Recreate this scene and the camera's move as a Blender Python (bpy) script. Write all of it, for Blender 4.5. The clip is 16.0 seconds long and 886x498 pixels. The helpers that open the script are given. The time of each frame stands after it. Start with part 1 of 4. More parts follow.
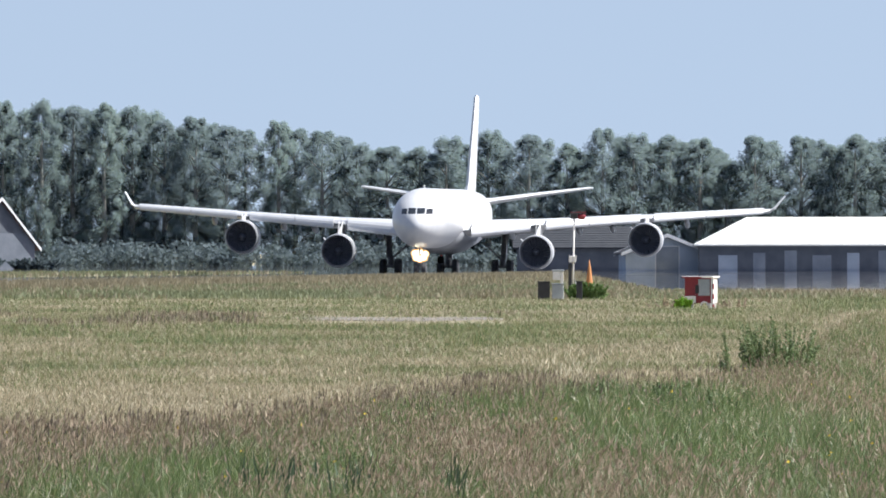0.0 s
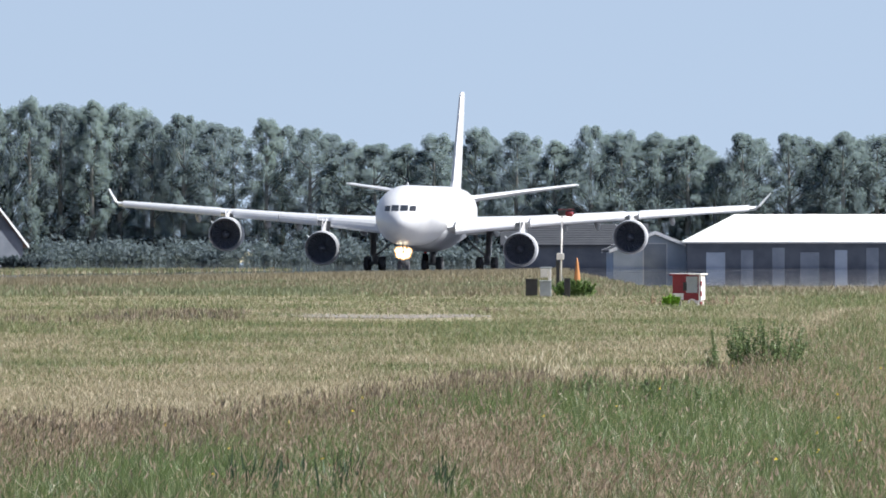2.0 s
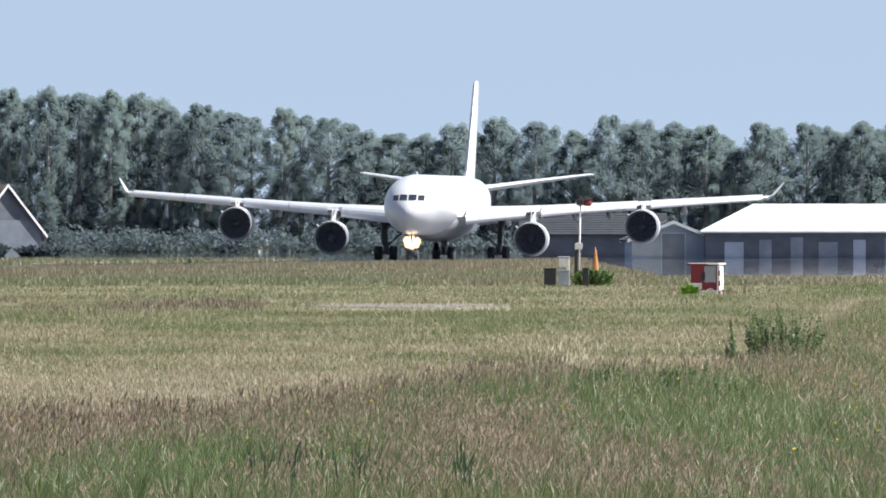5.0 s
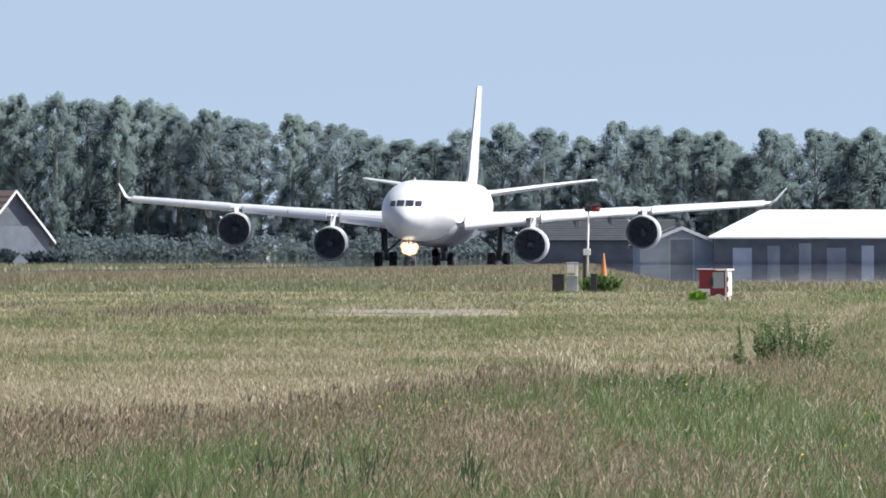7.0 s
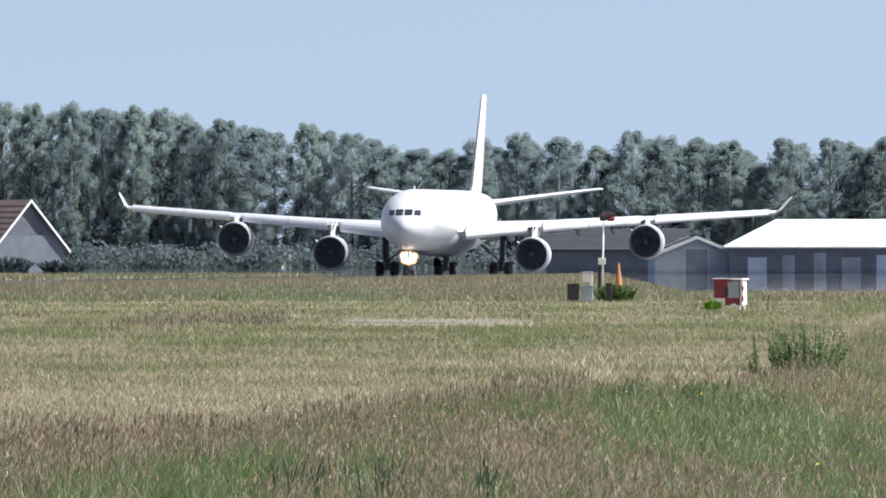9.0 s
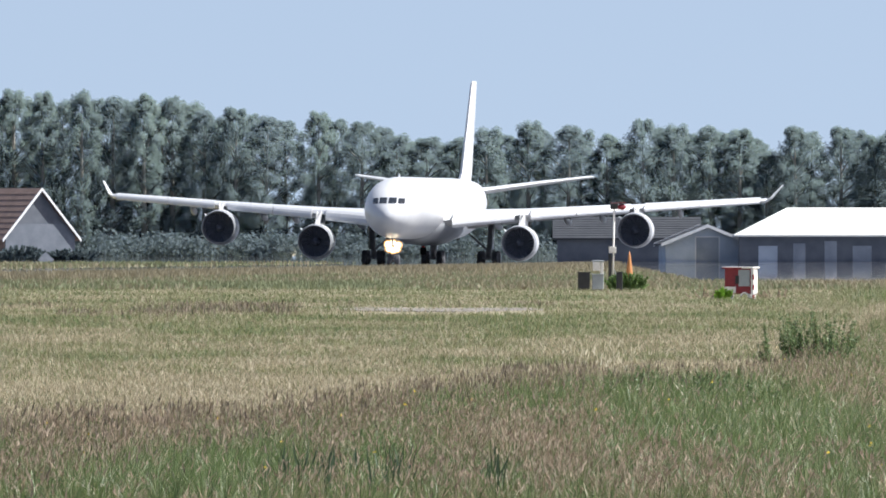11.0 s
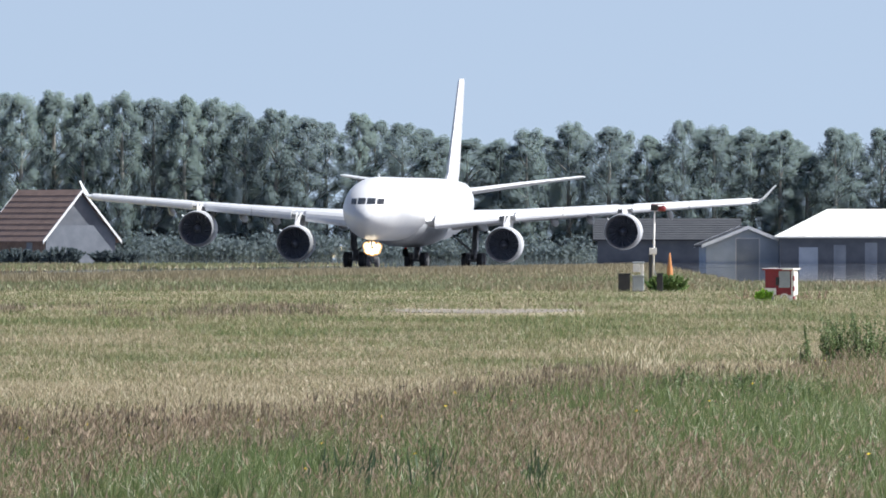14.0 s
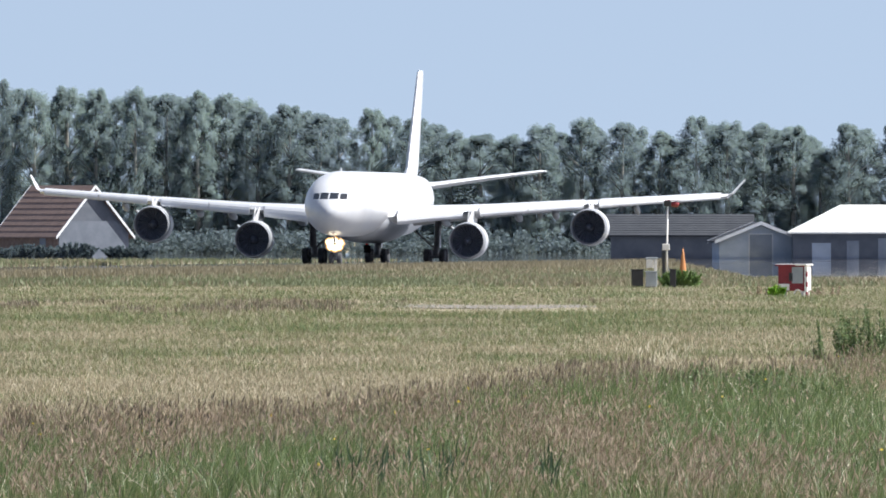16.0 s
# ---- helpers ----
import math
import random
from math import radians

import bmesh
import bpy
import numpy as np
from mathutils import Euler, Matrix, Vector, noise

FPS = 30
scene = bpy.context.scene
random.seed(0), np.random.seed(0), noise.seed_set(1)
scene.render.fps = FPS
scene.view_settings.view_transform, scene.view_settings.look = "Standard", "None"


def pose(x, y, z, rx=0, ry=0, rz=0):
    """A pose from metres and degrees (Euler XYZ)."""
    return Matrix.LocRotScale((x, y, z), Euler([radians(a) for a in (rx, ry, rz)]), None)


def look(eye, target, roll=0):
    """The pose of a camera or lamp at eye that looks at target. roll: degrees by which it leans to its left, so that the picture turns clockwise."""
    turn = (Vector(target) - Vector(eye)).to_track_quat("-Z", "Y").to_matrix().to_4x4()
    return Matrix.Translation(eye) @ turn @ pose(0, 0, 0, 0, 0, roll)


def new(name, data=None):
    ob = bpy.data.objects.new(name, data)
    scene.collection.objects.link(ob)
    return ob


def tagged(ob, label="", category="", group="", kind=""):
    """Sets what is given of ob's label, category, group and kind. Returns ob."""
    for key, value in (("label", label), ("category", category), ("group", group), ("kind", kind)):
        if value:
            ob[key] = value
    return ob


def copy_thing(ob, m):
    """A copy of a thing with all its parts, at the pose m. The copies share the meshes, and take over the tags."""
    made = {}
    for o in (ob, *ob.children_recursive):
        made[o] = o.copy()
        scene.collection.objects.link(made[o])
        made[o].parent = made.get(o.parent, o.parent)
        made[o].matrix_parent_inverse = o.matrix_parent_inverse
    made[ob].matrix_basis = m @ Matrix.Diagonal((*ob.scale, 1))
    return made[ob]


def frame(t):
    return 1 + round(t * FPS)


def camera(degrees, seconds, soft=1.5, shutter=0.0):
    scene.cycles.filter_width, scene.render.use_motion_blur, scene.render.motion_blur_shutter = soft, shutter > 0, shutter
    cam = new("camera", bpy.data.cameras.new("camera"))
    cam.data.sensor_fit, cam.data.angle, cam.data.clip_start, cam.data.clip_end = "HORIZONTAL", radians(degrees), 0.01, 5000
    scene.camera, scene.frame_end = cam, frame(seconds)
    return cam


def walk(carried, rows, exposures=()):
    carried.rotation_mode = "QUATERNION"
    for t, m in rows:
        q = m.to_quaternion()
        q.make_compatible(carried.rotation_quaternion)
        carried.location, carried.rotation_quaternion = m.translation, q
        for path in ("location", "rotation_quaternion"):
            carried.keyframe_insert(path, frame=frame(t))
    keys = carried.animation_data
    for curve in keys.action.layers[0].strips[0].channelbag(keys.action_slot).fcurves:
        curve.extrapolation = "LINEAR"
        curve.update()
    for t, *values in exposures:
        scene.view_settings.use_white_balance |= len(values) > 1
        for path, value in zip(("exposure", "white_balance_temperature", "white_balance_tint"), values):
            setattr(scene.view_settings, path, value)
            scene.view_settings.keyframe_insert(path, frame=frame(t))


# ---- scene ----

EYE = 3.0           # height of the lens over the flat field
cam = camera(2.898, 16.0, soft=1.75)
# seconds, turn to the left and tilt upwards, in thousandths of a degree
walk(cam, [(t, pose(0, 0, EYE, 90 + up / 1000, 0, left / 1000)) for t, left, up in (
    (0.0, 0, -20), (0.5, 3, -23), (1.0, -17, -26), (1.5, -34, -29), (2.0, -40, -29), (2.5, -34, -34), (3.0, -34, -40),
    (3.5, -34, -52), (4.0, -20, -60), (4.5, -4, -64), (5.0, 20, -63), (7.5, 57, -26), (8.0, 74, 2), (8.5, 85, 5),
    (9.0, 96, -13), (11.5, 136, -51), (12.0, 147, -43), (12.5, 184, -40), (13.0, 215, -43), (13.5, 243, -44),
    (14.0, 263, -46), (14.5, 266, -44), (15.0, 269, -57), (15.5, 280, -63), (16.0, 306, -60))],
    exposures=((0, 0.95, 6200, 9), (16, 0.95, 6200, 9)))

# ---- light ----
SUN_UP, SUN_SIDE = radians(52), radians(92)   # height, and bearing from the viewing direction to the right
world = bpy.data.worlds.new("sky")
scene.world = world
world.use_nodes = True
sky = world.node_tree.nodes.new("ShaderNodeTexSky")
sky.sky_type, sky.sun_disc, sky.sun_elevation, sky.sun_rotation = "NISHITA", False, SUN_UP, SUN_SIDE
sky.air_density, sky.dust_density, sky.ozone_density = 1.0, 1.0, 1.5
back = world.node_tree.nodes["Background"]
back.inputs["Strength"].default_value = 0.113
haze = world.node_tree.nodes.new("ShaderNodeMix")
haze.data_type, haze.blend_type = "RGBA", "MULTIPLY"
haze.inputs[0].default_value, haze.inputs[7].default_value = 1.0, (1.0, 0.82, 0.715, 1)
world.node_tree.links.new(sky.outputs["Color"], haze.inputs[6])
world.node_tree.links.new(haze.outputs[2], back.inputs["Color"])
# a clear summer sky that stays blue down to the tree tops
dome, lift = world.node_tree.nodes.new("ShaderNodeTexCoord"), world.node_tree.nodes.new("ShaderNodeVectorMath")
lift.operation = "ADD"
lift.inputs[1].default_value = (0, 0, 0.2)
world.node_tree.links.new(dome.outputs["Generated"], lift.inputs[0])
world.node_tree.links.new(lift.outputs["Vector"], sky.inputs["Vector"])
sun_data = bpy.data.lights.new("sun", "SUN")
sun_data.energy, sun_data.angle, sun_data.color = 4.9, radians(0.53), (1.0, 0.96, 0.9)
sun = new("sun", sun_data)
toward = Vector((math.sin(SUN_SIDE) * math.cos(SUN_UP), math.cos(SUN_SIDE) * math.cos(SUN_UP), math.sin(SUN_UP)))
sun.matrix_world = look(toward * 100, (0, 0, 0))


# ---- materials ----
def material(name, low, high, rough=0.6, metal=0.0, scale=1.0, detail=0.2, bump=0.0, island=False, thin=0.0, glow=0.0, stretch=(1, 1, 1), spec=0.5, haze_sheen=0.0, gaps=0.0):
    """Two tones mixed by coarse and fine noise at real size, or by a random value of each leaf or blade."""
    m = bpy.data.materials.new(name)
    m.use_nodes = True
    nodes, links = m.node_tree.nodes, m.node_tree.links
    b = nodes["Principled BSDF"]
    b.inputs["Roughness"].default_value, b.inputs["Metallic"].default_value = rough, metal
    b.inputs["Specular IOR Level"].default_value = spec
    # pale blue sheen stands in for haze over distant leaves
    b.inputs["Sheen Weight"].default_value, b.inputs["Sheen Roughness"].default_value, b.inputs["Sheen Tint"].default_value = haze_sheen, 0.7, (0.68, 0.84, 1.0, 1)
    co = nodes.new("ShaderNodeTexCoord")
    mp = nodes.new("ShaderNodeMapping")
    mp.inputs["Scale"].default_value = stretch
    links.new(co.outputs["Object"], mp.inputs["Vector"])
    big, fine = nodes.new("ShaderNodeTexNoise"), nodes.new("ShaderNodeTexNoise")
    big.inputs["Scale"].default_value, fine.inputs["Scale"].default_value = scale, scale * 9
    big.inputs["Detail"].default_value = 5
    links.new(mp.outputs["Vector"], big.inputs["Vector"])
    links.new(mp.outputs["Vector"], fine.inputs["Vector"])
    mix = nodes.new("ShaderNodeMix")
    mix.data_type = "FLOAT"
    mix.inputs[0].default_value = detail
    links.new(big.outputs["Fac"], mix.inputs[2])
    links.new(fine.outputs["Fac"], mix.inputs[3])
    value = mix.outputs[0]
    if island:
        geo, half = nodes.new("ShaderNodeNewGeometry"), nodes.new("ShaderNodeMix")
        half.data_type = "FLOAT"
        half.inputs[0].default_value = 0.65
        links.new(value, half.inputs[2])
        links.new(geo.outputs["Random Per Island"], half.inputs[3])
        value = half.outputs[0]
    ramp = nodes.new("ShaderNodeValToRGB")
    ramp.color_ramp.elements[0].position, ramp.color_ramp.elements[1].position = (0.15, 0.85) if island else (0.35, 0.65)
    ramp.color_ramp.elements[0].color, ramp.color_ramp.elements[1].color = (*low, 1), (*high, 1)
    links.new(value, ramp.inputs["Fac"])
    links.new(ramp.outputs["Color"], b.inputs["Base Color"])
    if bump:
        bp = nodes.new("ShaderNodeBump")
        bp.inputs["Strength"].default_value, bp.inputs["Distance"].default_value = bump, 0.02
        links.new(fine.outputs["Fac"], bp.inputs["Height"])
        links.new(bp.outputs["Normal"], b.inputs["Normal"])
    if thin:
        tr, add = nodes.new("ShaderNodeBsdfTranslucent"), nodes.new("ShaderNodeMixShader")
        add.inputs[0].default_value = thin
        links.new(ramp.outputs["Color"], tr.inputs["Color"])
        links.new(b.outputs["BSDF"], add.inputs[1])
        links.new(tr.outputs["BSDF"], add.inputs[2])
        links.new(add.outputs["Shader"], nodes["Material Output"].inputs["Surface"])
    if gaps:
        # light that finds its way between the leaves of a spray
        clear, open_mix = nodes.new("ShaderNodeBsdfTransparent"), nodes.new("ShaderNodeMixShader")
        open_mix.inputs[0].default_value = gaps
        links.new(nodes["Material Output"].inputs["Surface"].links[0].from_socket, open_mix.inputs[1])
        links.new(clear.outputs["BSDF"], open_mix.inputs[2])
        links.new(open_mix.outputs["Shader"], nodes["Material Output"].inputs["Surface"])
    if glow:
        b.inputs["Emission Color"].default_value, b.inputs["Emission Strength"].default_value = (*high, 1), glow
    return m


WHITE = material("white_aircraft_paint", (0.47, 0.48, 0.5), (0.54, 0.545, 0.555), 0.32, scale=0.3, detail=0.3)
# belly, fairings, flaps and gear doors: darker grey than the fuselage
BELLY = material("grey_aircraft_skin", (0.2, 0.21, 0.23), (0.28, 0.29, 0.31), 0.4, scale=0.4)
# lip metal darkened in colour so that its shaded side reads dark
METAL = material("shade_darkened_lip_metal", (0.22, 0.23, 0.25), (0.3, 0.31, 0.33), 0.5, 0.25, scale=2)
# fan and liner colours raised and blued to imitate haze in the inlets
FAN = material("haze_lifted_titanium", (0.09, 0.1, 0.125), (0.13, 0.14, 0.17), 0.55, 0.1, scale=3)
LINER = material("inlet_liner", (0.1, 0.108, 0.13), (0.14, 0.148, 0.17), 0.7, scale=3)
# tyre colour lightened to stand in for haze
RUBBER = material("haze_lifted_tyre_rubber", (0.04, 0.042, 0.048), (0.07, 0.072, 0.08), 0.85, scale=4)
STEEL = material("gear_steel", (0.16, 0.16, 0.17), (0.26, 0.26, 0.27), 0.45, 0.3, scale=4)
GLASS = material("cockpit_glass", (0.012, 0.016, 0.022), (0.025, 0.03, 0.036), 0.08, scale=2)
LAMP = material("lamp_lens", (1.0, 0.84, 0.58), (1.0, 0.88, 0.64), 0.3, glow=2.2)
# emission for the orange bloom round each lens, no lamp of its own
RIMGLOW = material("lamp_bloom_ring", (1.0, 0.48, 0.16), (1.0, 0.56, 0.22), 0.3, glow=0.55)
FLASH = material("flashing_red_lens", (1.0, 0.015, 0.012), (1.0, 0.025, 0.015), 0.6, glow=2.5, spec=0.0)
HOODBLACK = material("matt_black_hood", (0.008, 0.008, 0.009), (0.014, 0.014, 0.015), 1.0, scale=3, spec=0.0)
BEACON = material("red_lens", (0.5, 0.02, 0.015), (0.6, 0.03, 0.02), 0.2)
EXHAUST = material("burnt_exhaust_metal", (0.1, 0.09, 0.08), (0.2, 0.18, 0.16), 0.5, 0.8, scale=3)

FIELD = material("dry_meadow_soil", (0.19, 0.165, 0.095), (0.3, 0.265, 0.165), 0.95, scale=0.16, detail=0.4, stretch=(1.0, 0.22, 1))
# near-mirror tarmac that imitates the mirage over hot ground
MIRAGE = material("mirage_mirror_tarmac", (0.1, 0.1, 0.105), (0.15, 0.15, 0.155), 0.02, scale=0.2, detail=0.4)
CONCRETE = material("worn_concrete", (0.13, 0.115, 0.098), (0.2, 0.18, 0.155), 0.9, scale=0.5, detail=0.5)
GREEN = material("green_grass_blade", (0.025, 0.052, 0.015), (0.195, 0.27, 0.095), 0.45, scale=0.4, island=True, thin=0.35)
OLIVE = material("olive_grass_blade", (0.055, 0.07, 0.026), (0.33, 0.325, 0.175), 0.5, scale=0.3, island=True, thin=0.35)
STRAW = material("dry_straw", (0.21, 0.175, 0.105), (0.57, 0.495, 0.36), 0.55, scale=0.3, island=True, thin=0.3)
BLEACHED = material("bleached_grass_blade", (0.5, 0.44, 0.3), (0.78, 0.73, 0.58), 0.4, scale=0.3, island=True, thin=0.2)
SEED = material("tan_seed_head", (0.15, 0.105, 0.078), (0.52, 0.42, 0.315), 0.7, scale=0.5, island=True, thin=0.25)
DARKSEED = material("dark_brown_seed_head", (0.055, 0.045, 0.036), (0.28, 0.225, 0.165), 0.75, scale=0.5, island=True)
BUSHLEAF = material("grey_green_weed_leaf", (0.09, 0.14, 0.055), (0.22, 0.295, 0.135), 0.5, scale=1.5, island=True, thin=0.4)
SWORD = material("dark_sword_leaf", (0.025, 0.05, 0.025), (0.06, 0.1, 0.05), 0.45, scale=2, island=True, thin=0.2)
LIME = material("lime_weed_leaf", (0.16, 0.34, 0.02), (0.3, 0.5, 0.06), 0.5, scale=2, island=True, thin=0.35)
SHRUB = material("fresh_shrub_leaf", (0.09, 0.16, 0.045), (0.2, 0.3, 0.1), 0.5, scale=1.5, island=True, thin=0.4)
# verge tones kept close and dull so that the colour imitates heat haze
VERGE = material("hazy_tan_verge_grass", (0.2, 0.175, 0.115), (0.33, 0.295, 0.2), 0.7, scale=0.08, island=True, thin=0.3)
VERGEGREEN = material("hazy_green_verge_grass", (0.13, 0.155, 0.085), (0.24, 0.265, 0.15), 0.7, scale=0.08, island=True, thin=0.3)
YELLOW = material("yellow_petal", (0.6, 0.42, 0.02), (0.75, 0.58, 0.05), 0.6, scale=2, island=True)
# poplar leaves paled and blued so that their colour carries distance haze
LEAF = material("haze_paled_poplar_leaf", (0.16, 0.215, 0.205), (0.23, 0.295, 0.23), 0.7, scale=0.12, island=True, thin=0.5, spec=0.15, haze_sheen=0.6, gaps=0.55)
LEAF_DARK = material("haze_paled_dark_poplar_leaf", (0.145, 0.195, 0.195), (0.205, 0.265, 0.22), 0.7, scale=0.12, island=True, thin=0.5, spec=0.15, haze_sheen=0.6, gaps=0.55)
HEDGE = material("dull_hedge_leaf", (0.09, 0.12, 0.125), (0.14, 0.175, 0.17), 0.7, scale=0.3, island=True, thin=0.5, spec=0.2, haze_sheen=0.5, gaps=0.3)
BARK = material("grey_bark", (0.2, 0.19, 0.17), (0.32, 0.3, 0.27), 0.9, scale=1.2, bump=0.4)
ROOFWHITE = material("white_sheet_roof", (0.74, 0.73, 0.68), (0.84, 0.83, 0.78), 0.5, scale=0.4)
ROOFBROWN = material("brown_roof_tile", (0.17, 0.115, 0.095), (0.25, 0.175, 0.145), 0.85, scale=0.8, detail=0.5)
ROOFGREY = material("dark_grey_roof_tile", (0.038, 0.042, 0.05), (0.056, 0.06, 0.068), 0.95, scale=0.8, detail=0.5, spec=0.2)
WALLWHITE = material("white_render", (0.55, 0.56, 0.57), (0.7, 0.7, 0.7), 0.85, scale=0.6)
WALLGREY = material("blue_grey_cladding", (0.33, 0.38, 0.45), (0.42, 0.47, 0.54), 0.75, scale=0.6)
# dark timber lifted and blued in colour to imitate haze before the buildings
WALLDARK = material("hazy_dark_timber_wall", (0.085, 0.097, 0.12), (0.125, 0.137, 0.16), 0.85, scale=0.8)
WALLBRICK = material("brown_brick_wall", (0.17, 0.11, 0.085), (0.28, 0.2, 0.16), 0.85, scale=2)
PLASTER = material("pale_blue_grey_plaster", (0.2, 0.225, 0.265), (0.28, 0.31, 0.35), 0.85, scale=0.6)
# darker copy of the plaster: the gable's shade is put into its colour
SHADEPLASTER = material("shaded_blue_grey_plaster", (0.11, 0.127, 0.155), (0.16, 0.178, 0.21), 0.85, scale=0.6)
TRIM = material("white_bargeboard", (0.7, 0.7, 0.7), (0.82, 0.82, 0.82), 0.6, scale=1)
RED = material("red_enamel", (0.15, 0.012, 0.02), (0.24, 0.02, 0.03), 0.5, scale=1.5, detail=0.5)
BOXWHITE = material("weathered_white_enamel", (0.6, 0.58, 0.55), (0.8, 0.78, 0.75), 0.55, scale=1.5, detail=0.5)
BOXGREY = material("grey_enamel_panel", (0.26, 0.29, 0.31), (0.36, 0.39, 0.41), 0.5, scale=1.5)
BLACK = material("black_plastic", (0.015, 0.015, 0.017), (0.03, 0.03, 0.032), 0.5, scale=3)
ORANGE = material("faded_orange_paint", (0.36, 0.15, 0.05), (0.5, 0.22, 0.08), 0.7, scale=2)


# ---- building blocks ----
def part(name, bm, mat, parent=None, label="", smooth=False):
    me = bpy.data.meshes.new(name)
    bmesh.ops.recalc_face_normals(bm, faces=bm.faces)
    bm.to_mesh(me)
    bm.free()
    if smooth:
        for p in me.polygons:
            p.use_smooth = True
    me.materials.append(mat)
    ob = new(name, me)
    if parent is not None:
        ob.parent = parent
    if label:
        ob["label"] = label
    return ob


def shared(name, me, parent, m):
    ob = new(name, me)
    ob.parent, ob.matrix_basis = parent, m
    return ob


def empty(name, m=Matrix()):
    ob = new(name)
    ob.matrix_basis = m
    return ob


def loft(bm, rings, closed=True, caps=True):
    """Skin rings of equal length."""
    rows = [[bm.verts.new(p) for p in r] for r in rings]
    n = len(rows[0])
    for a, b in zip(rows, rows[1:]):
        for i in range(n if closed else n - 1):
            j = (i + 1) % n
            bm.faces.new((a[i], a[j], b[j], b[i]))
    if caps and closed:
        bm.faces.new(rows[0])
        bm.faces.new(rows[-1][::-1])
    return bm


def box(bm, x0, y0, z0, x1, y1, z1, bevel=0.0, m=Matrix()):
    made = bmesh.ops.create_cube(bm, size=1, matrix=m @ Matrix.Translation(((x0 + x1) / 2, (y0 + y1) / 2, (z0 + z1) / 2)) @ Matrix.Diagonal((x1 - x0, y1 - y0, z1 - z0, 1)))
    if bevel:
        edges = {e for v in made["verts"] for e in v.link_edges}
        bmesh.ops.bevel(bm, geom=list(edges), offset=bevel, segments=2, affect="EDGES", profile=0.5)
    return bm


def tube(bm, a, b, r0, r1, n=10):
    a, b = Vector(a), Vector(b)
    q = (b - a).to_track_quat("Z", "Y")
    ring = lambda c, r: [c + q @ Vector((r * math.cos(2 * math.pi * i / n), r * math.sin(2 * math.pi * i / n), 0)) for i in range(n)]
    return loft(bm, [ring(a, r0), ring(b, r1)])


def turned(bm, profile, n=40, axis="Y", caps=True):
    """A body turned about its axis, from (along, radius)."""
    rings = []
    for s, r in profile:
        rings.append([(r * math.cos(2 * math.pi * i / n), s, r * math.sin(2 * math.pi * i / n)) if axis == "Y"
                      else ((s, r * math.cos(2 * math.pi * i / n), r * math.sin(2 * math.pi * i / n)) if axis == "X"
                            else (r * math.cos(2 * math.pi * i / n), r * math.sin(2 * math.pi * i / n), s)) for i in range(n)])
    return loft(bm, rings, caps=caps)


def mesh_of(name, verts, faces, mats, index=None):
    me = bpy.data.meshes.new(name)
    verts, faces = np.asarray(verts, dtype=np.float32), np.asarray(faces, dtype=np.int32)
    k = faces.shape[1]
    me.vertices.add(len(verts))
    me.vertices.foreach_set("co", verts.ravel())
    me.loops.add(faces.size)
    me.loops.foreach_set("vertex_index", faces.ravel())
    me.polygons.add(len(faces))
    me.polygons.foreach_set("loop_start", np.arange(0, faces.size, k, dtype=np.int32))
    for m in mats:
        me.materials.append(m)
    if index is not None:
        me.polygons.foreach_set("material_index", np.asarray(index, dtype=np.int32))
    me.update(calc_edges=True)
    me.validate()
    return me


# ---- ground ----
def sheet(name, xs_ys, z, mat, label, category, step=0.0):
    bm = bmesh.new()
    top = [bm.verts.new((x, y, z)) for x, y in xs_ys]
    bm.faces.new(top)
    if step:
        low = [bm.verts.new((x, y, z - step)) for x, y in xs_ys]
        for i in range(len(top)):
            j = (i + 1) % len(top)
            bm.faces.new((top[i], low[i], low[j], top[j]))
    ob = part(name, bm, mat)
    return tagged(ob, label, category, kind="structure")


HEAD = radians(6.3)                 # the runway's bearing off the line of sight
NOSE0 = Vector((-2.62, 1629.5, 0))  # the nose at the start
AHEAD = Vector((-math.sin(HEAD), -math.cos(HEAD), 0))
ASIDE = Vector((math.cos(HEAD), -math.sin(HEAD), 0))


def along(s, side):
    p = NOSE0 + AHEAD * s + ASIDE * side
    return (p.x, p.y)


sheet("ground", [(-2500, -1500), (2500, -1500), (2500, 4700), (-2500, 4700)], 0.0, FIELD, "flat dry meadow soil between tufts of grass", "ground")
sheet("runway", [along(1500, -23), along(1500, 23), along(-190, 23), along(-190, -23)], 0.03, MIRAGE, "grey asphalt runway behind the long grass", "runway", 0.03)
# apron and yard are reflecting sheets added to imitate the mirage
sheet("apron", [(13, 1060), (75, 1060), (140, 1849), (14, 1849)], 0.02, MIRAGE, "added mirror-smooth apron imitating the heat mirage", "apron", 0.02)
sheet("yard", [(-90, 1760), along(-131, -23.3), along(-191, -23.3), (13.8, 1822), (13.8, 1852), (140, 1852), (140, 2288), (-90, 2288)], 0.02, MIRAGE, "added mirror-smooth sheet imitating the mirage before the trees", "yard", 0.02)
sheet("path", [(-4.6, 676), (-1.0, 668), (2.6, 686), (1.8, 702), (-2.0, 698), (-7.5, 712)], 0.025, CONCRETE, "pale worn concrete slab lying in the grass", "path", 0.025)


# ---- grass ----
rng = np.random.default_rng(7)
SPREAD = 0.0315     # half the width that the lens sweeps, per metre of distance


def tall_edge(x):
    """How far the long grass reaches from the field's near end."""
    return np.interp(x, [-20, -6.5, -3.6, -1.0, 1.15, 4.7, 6.6, 8.5, 16.5, 30], [195, 253, 260, 305, 336, 348, 372, 435, 700, 900])


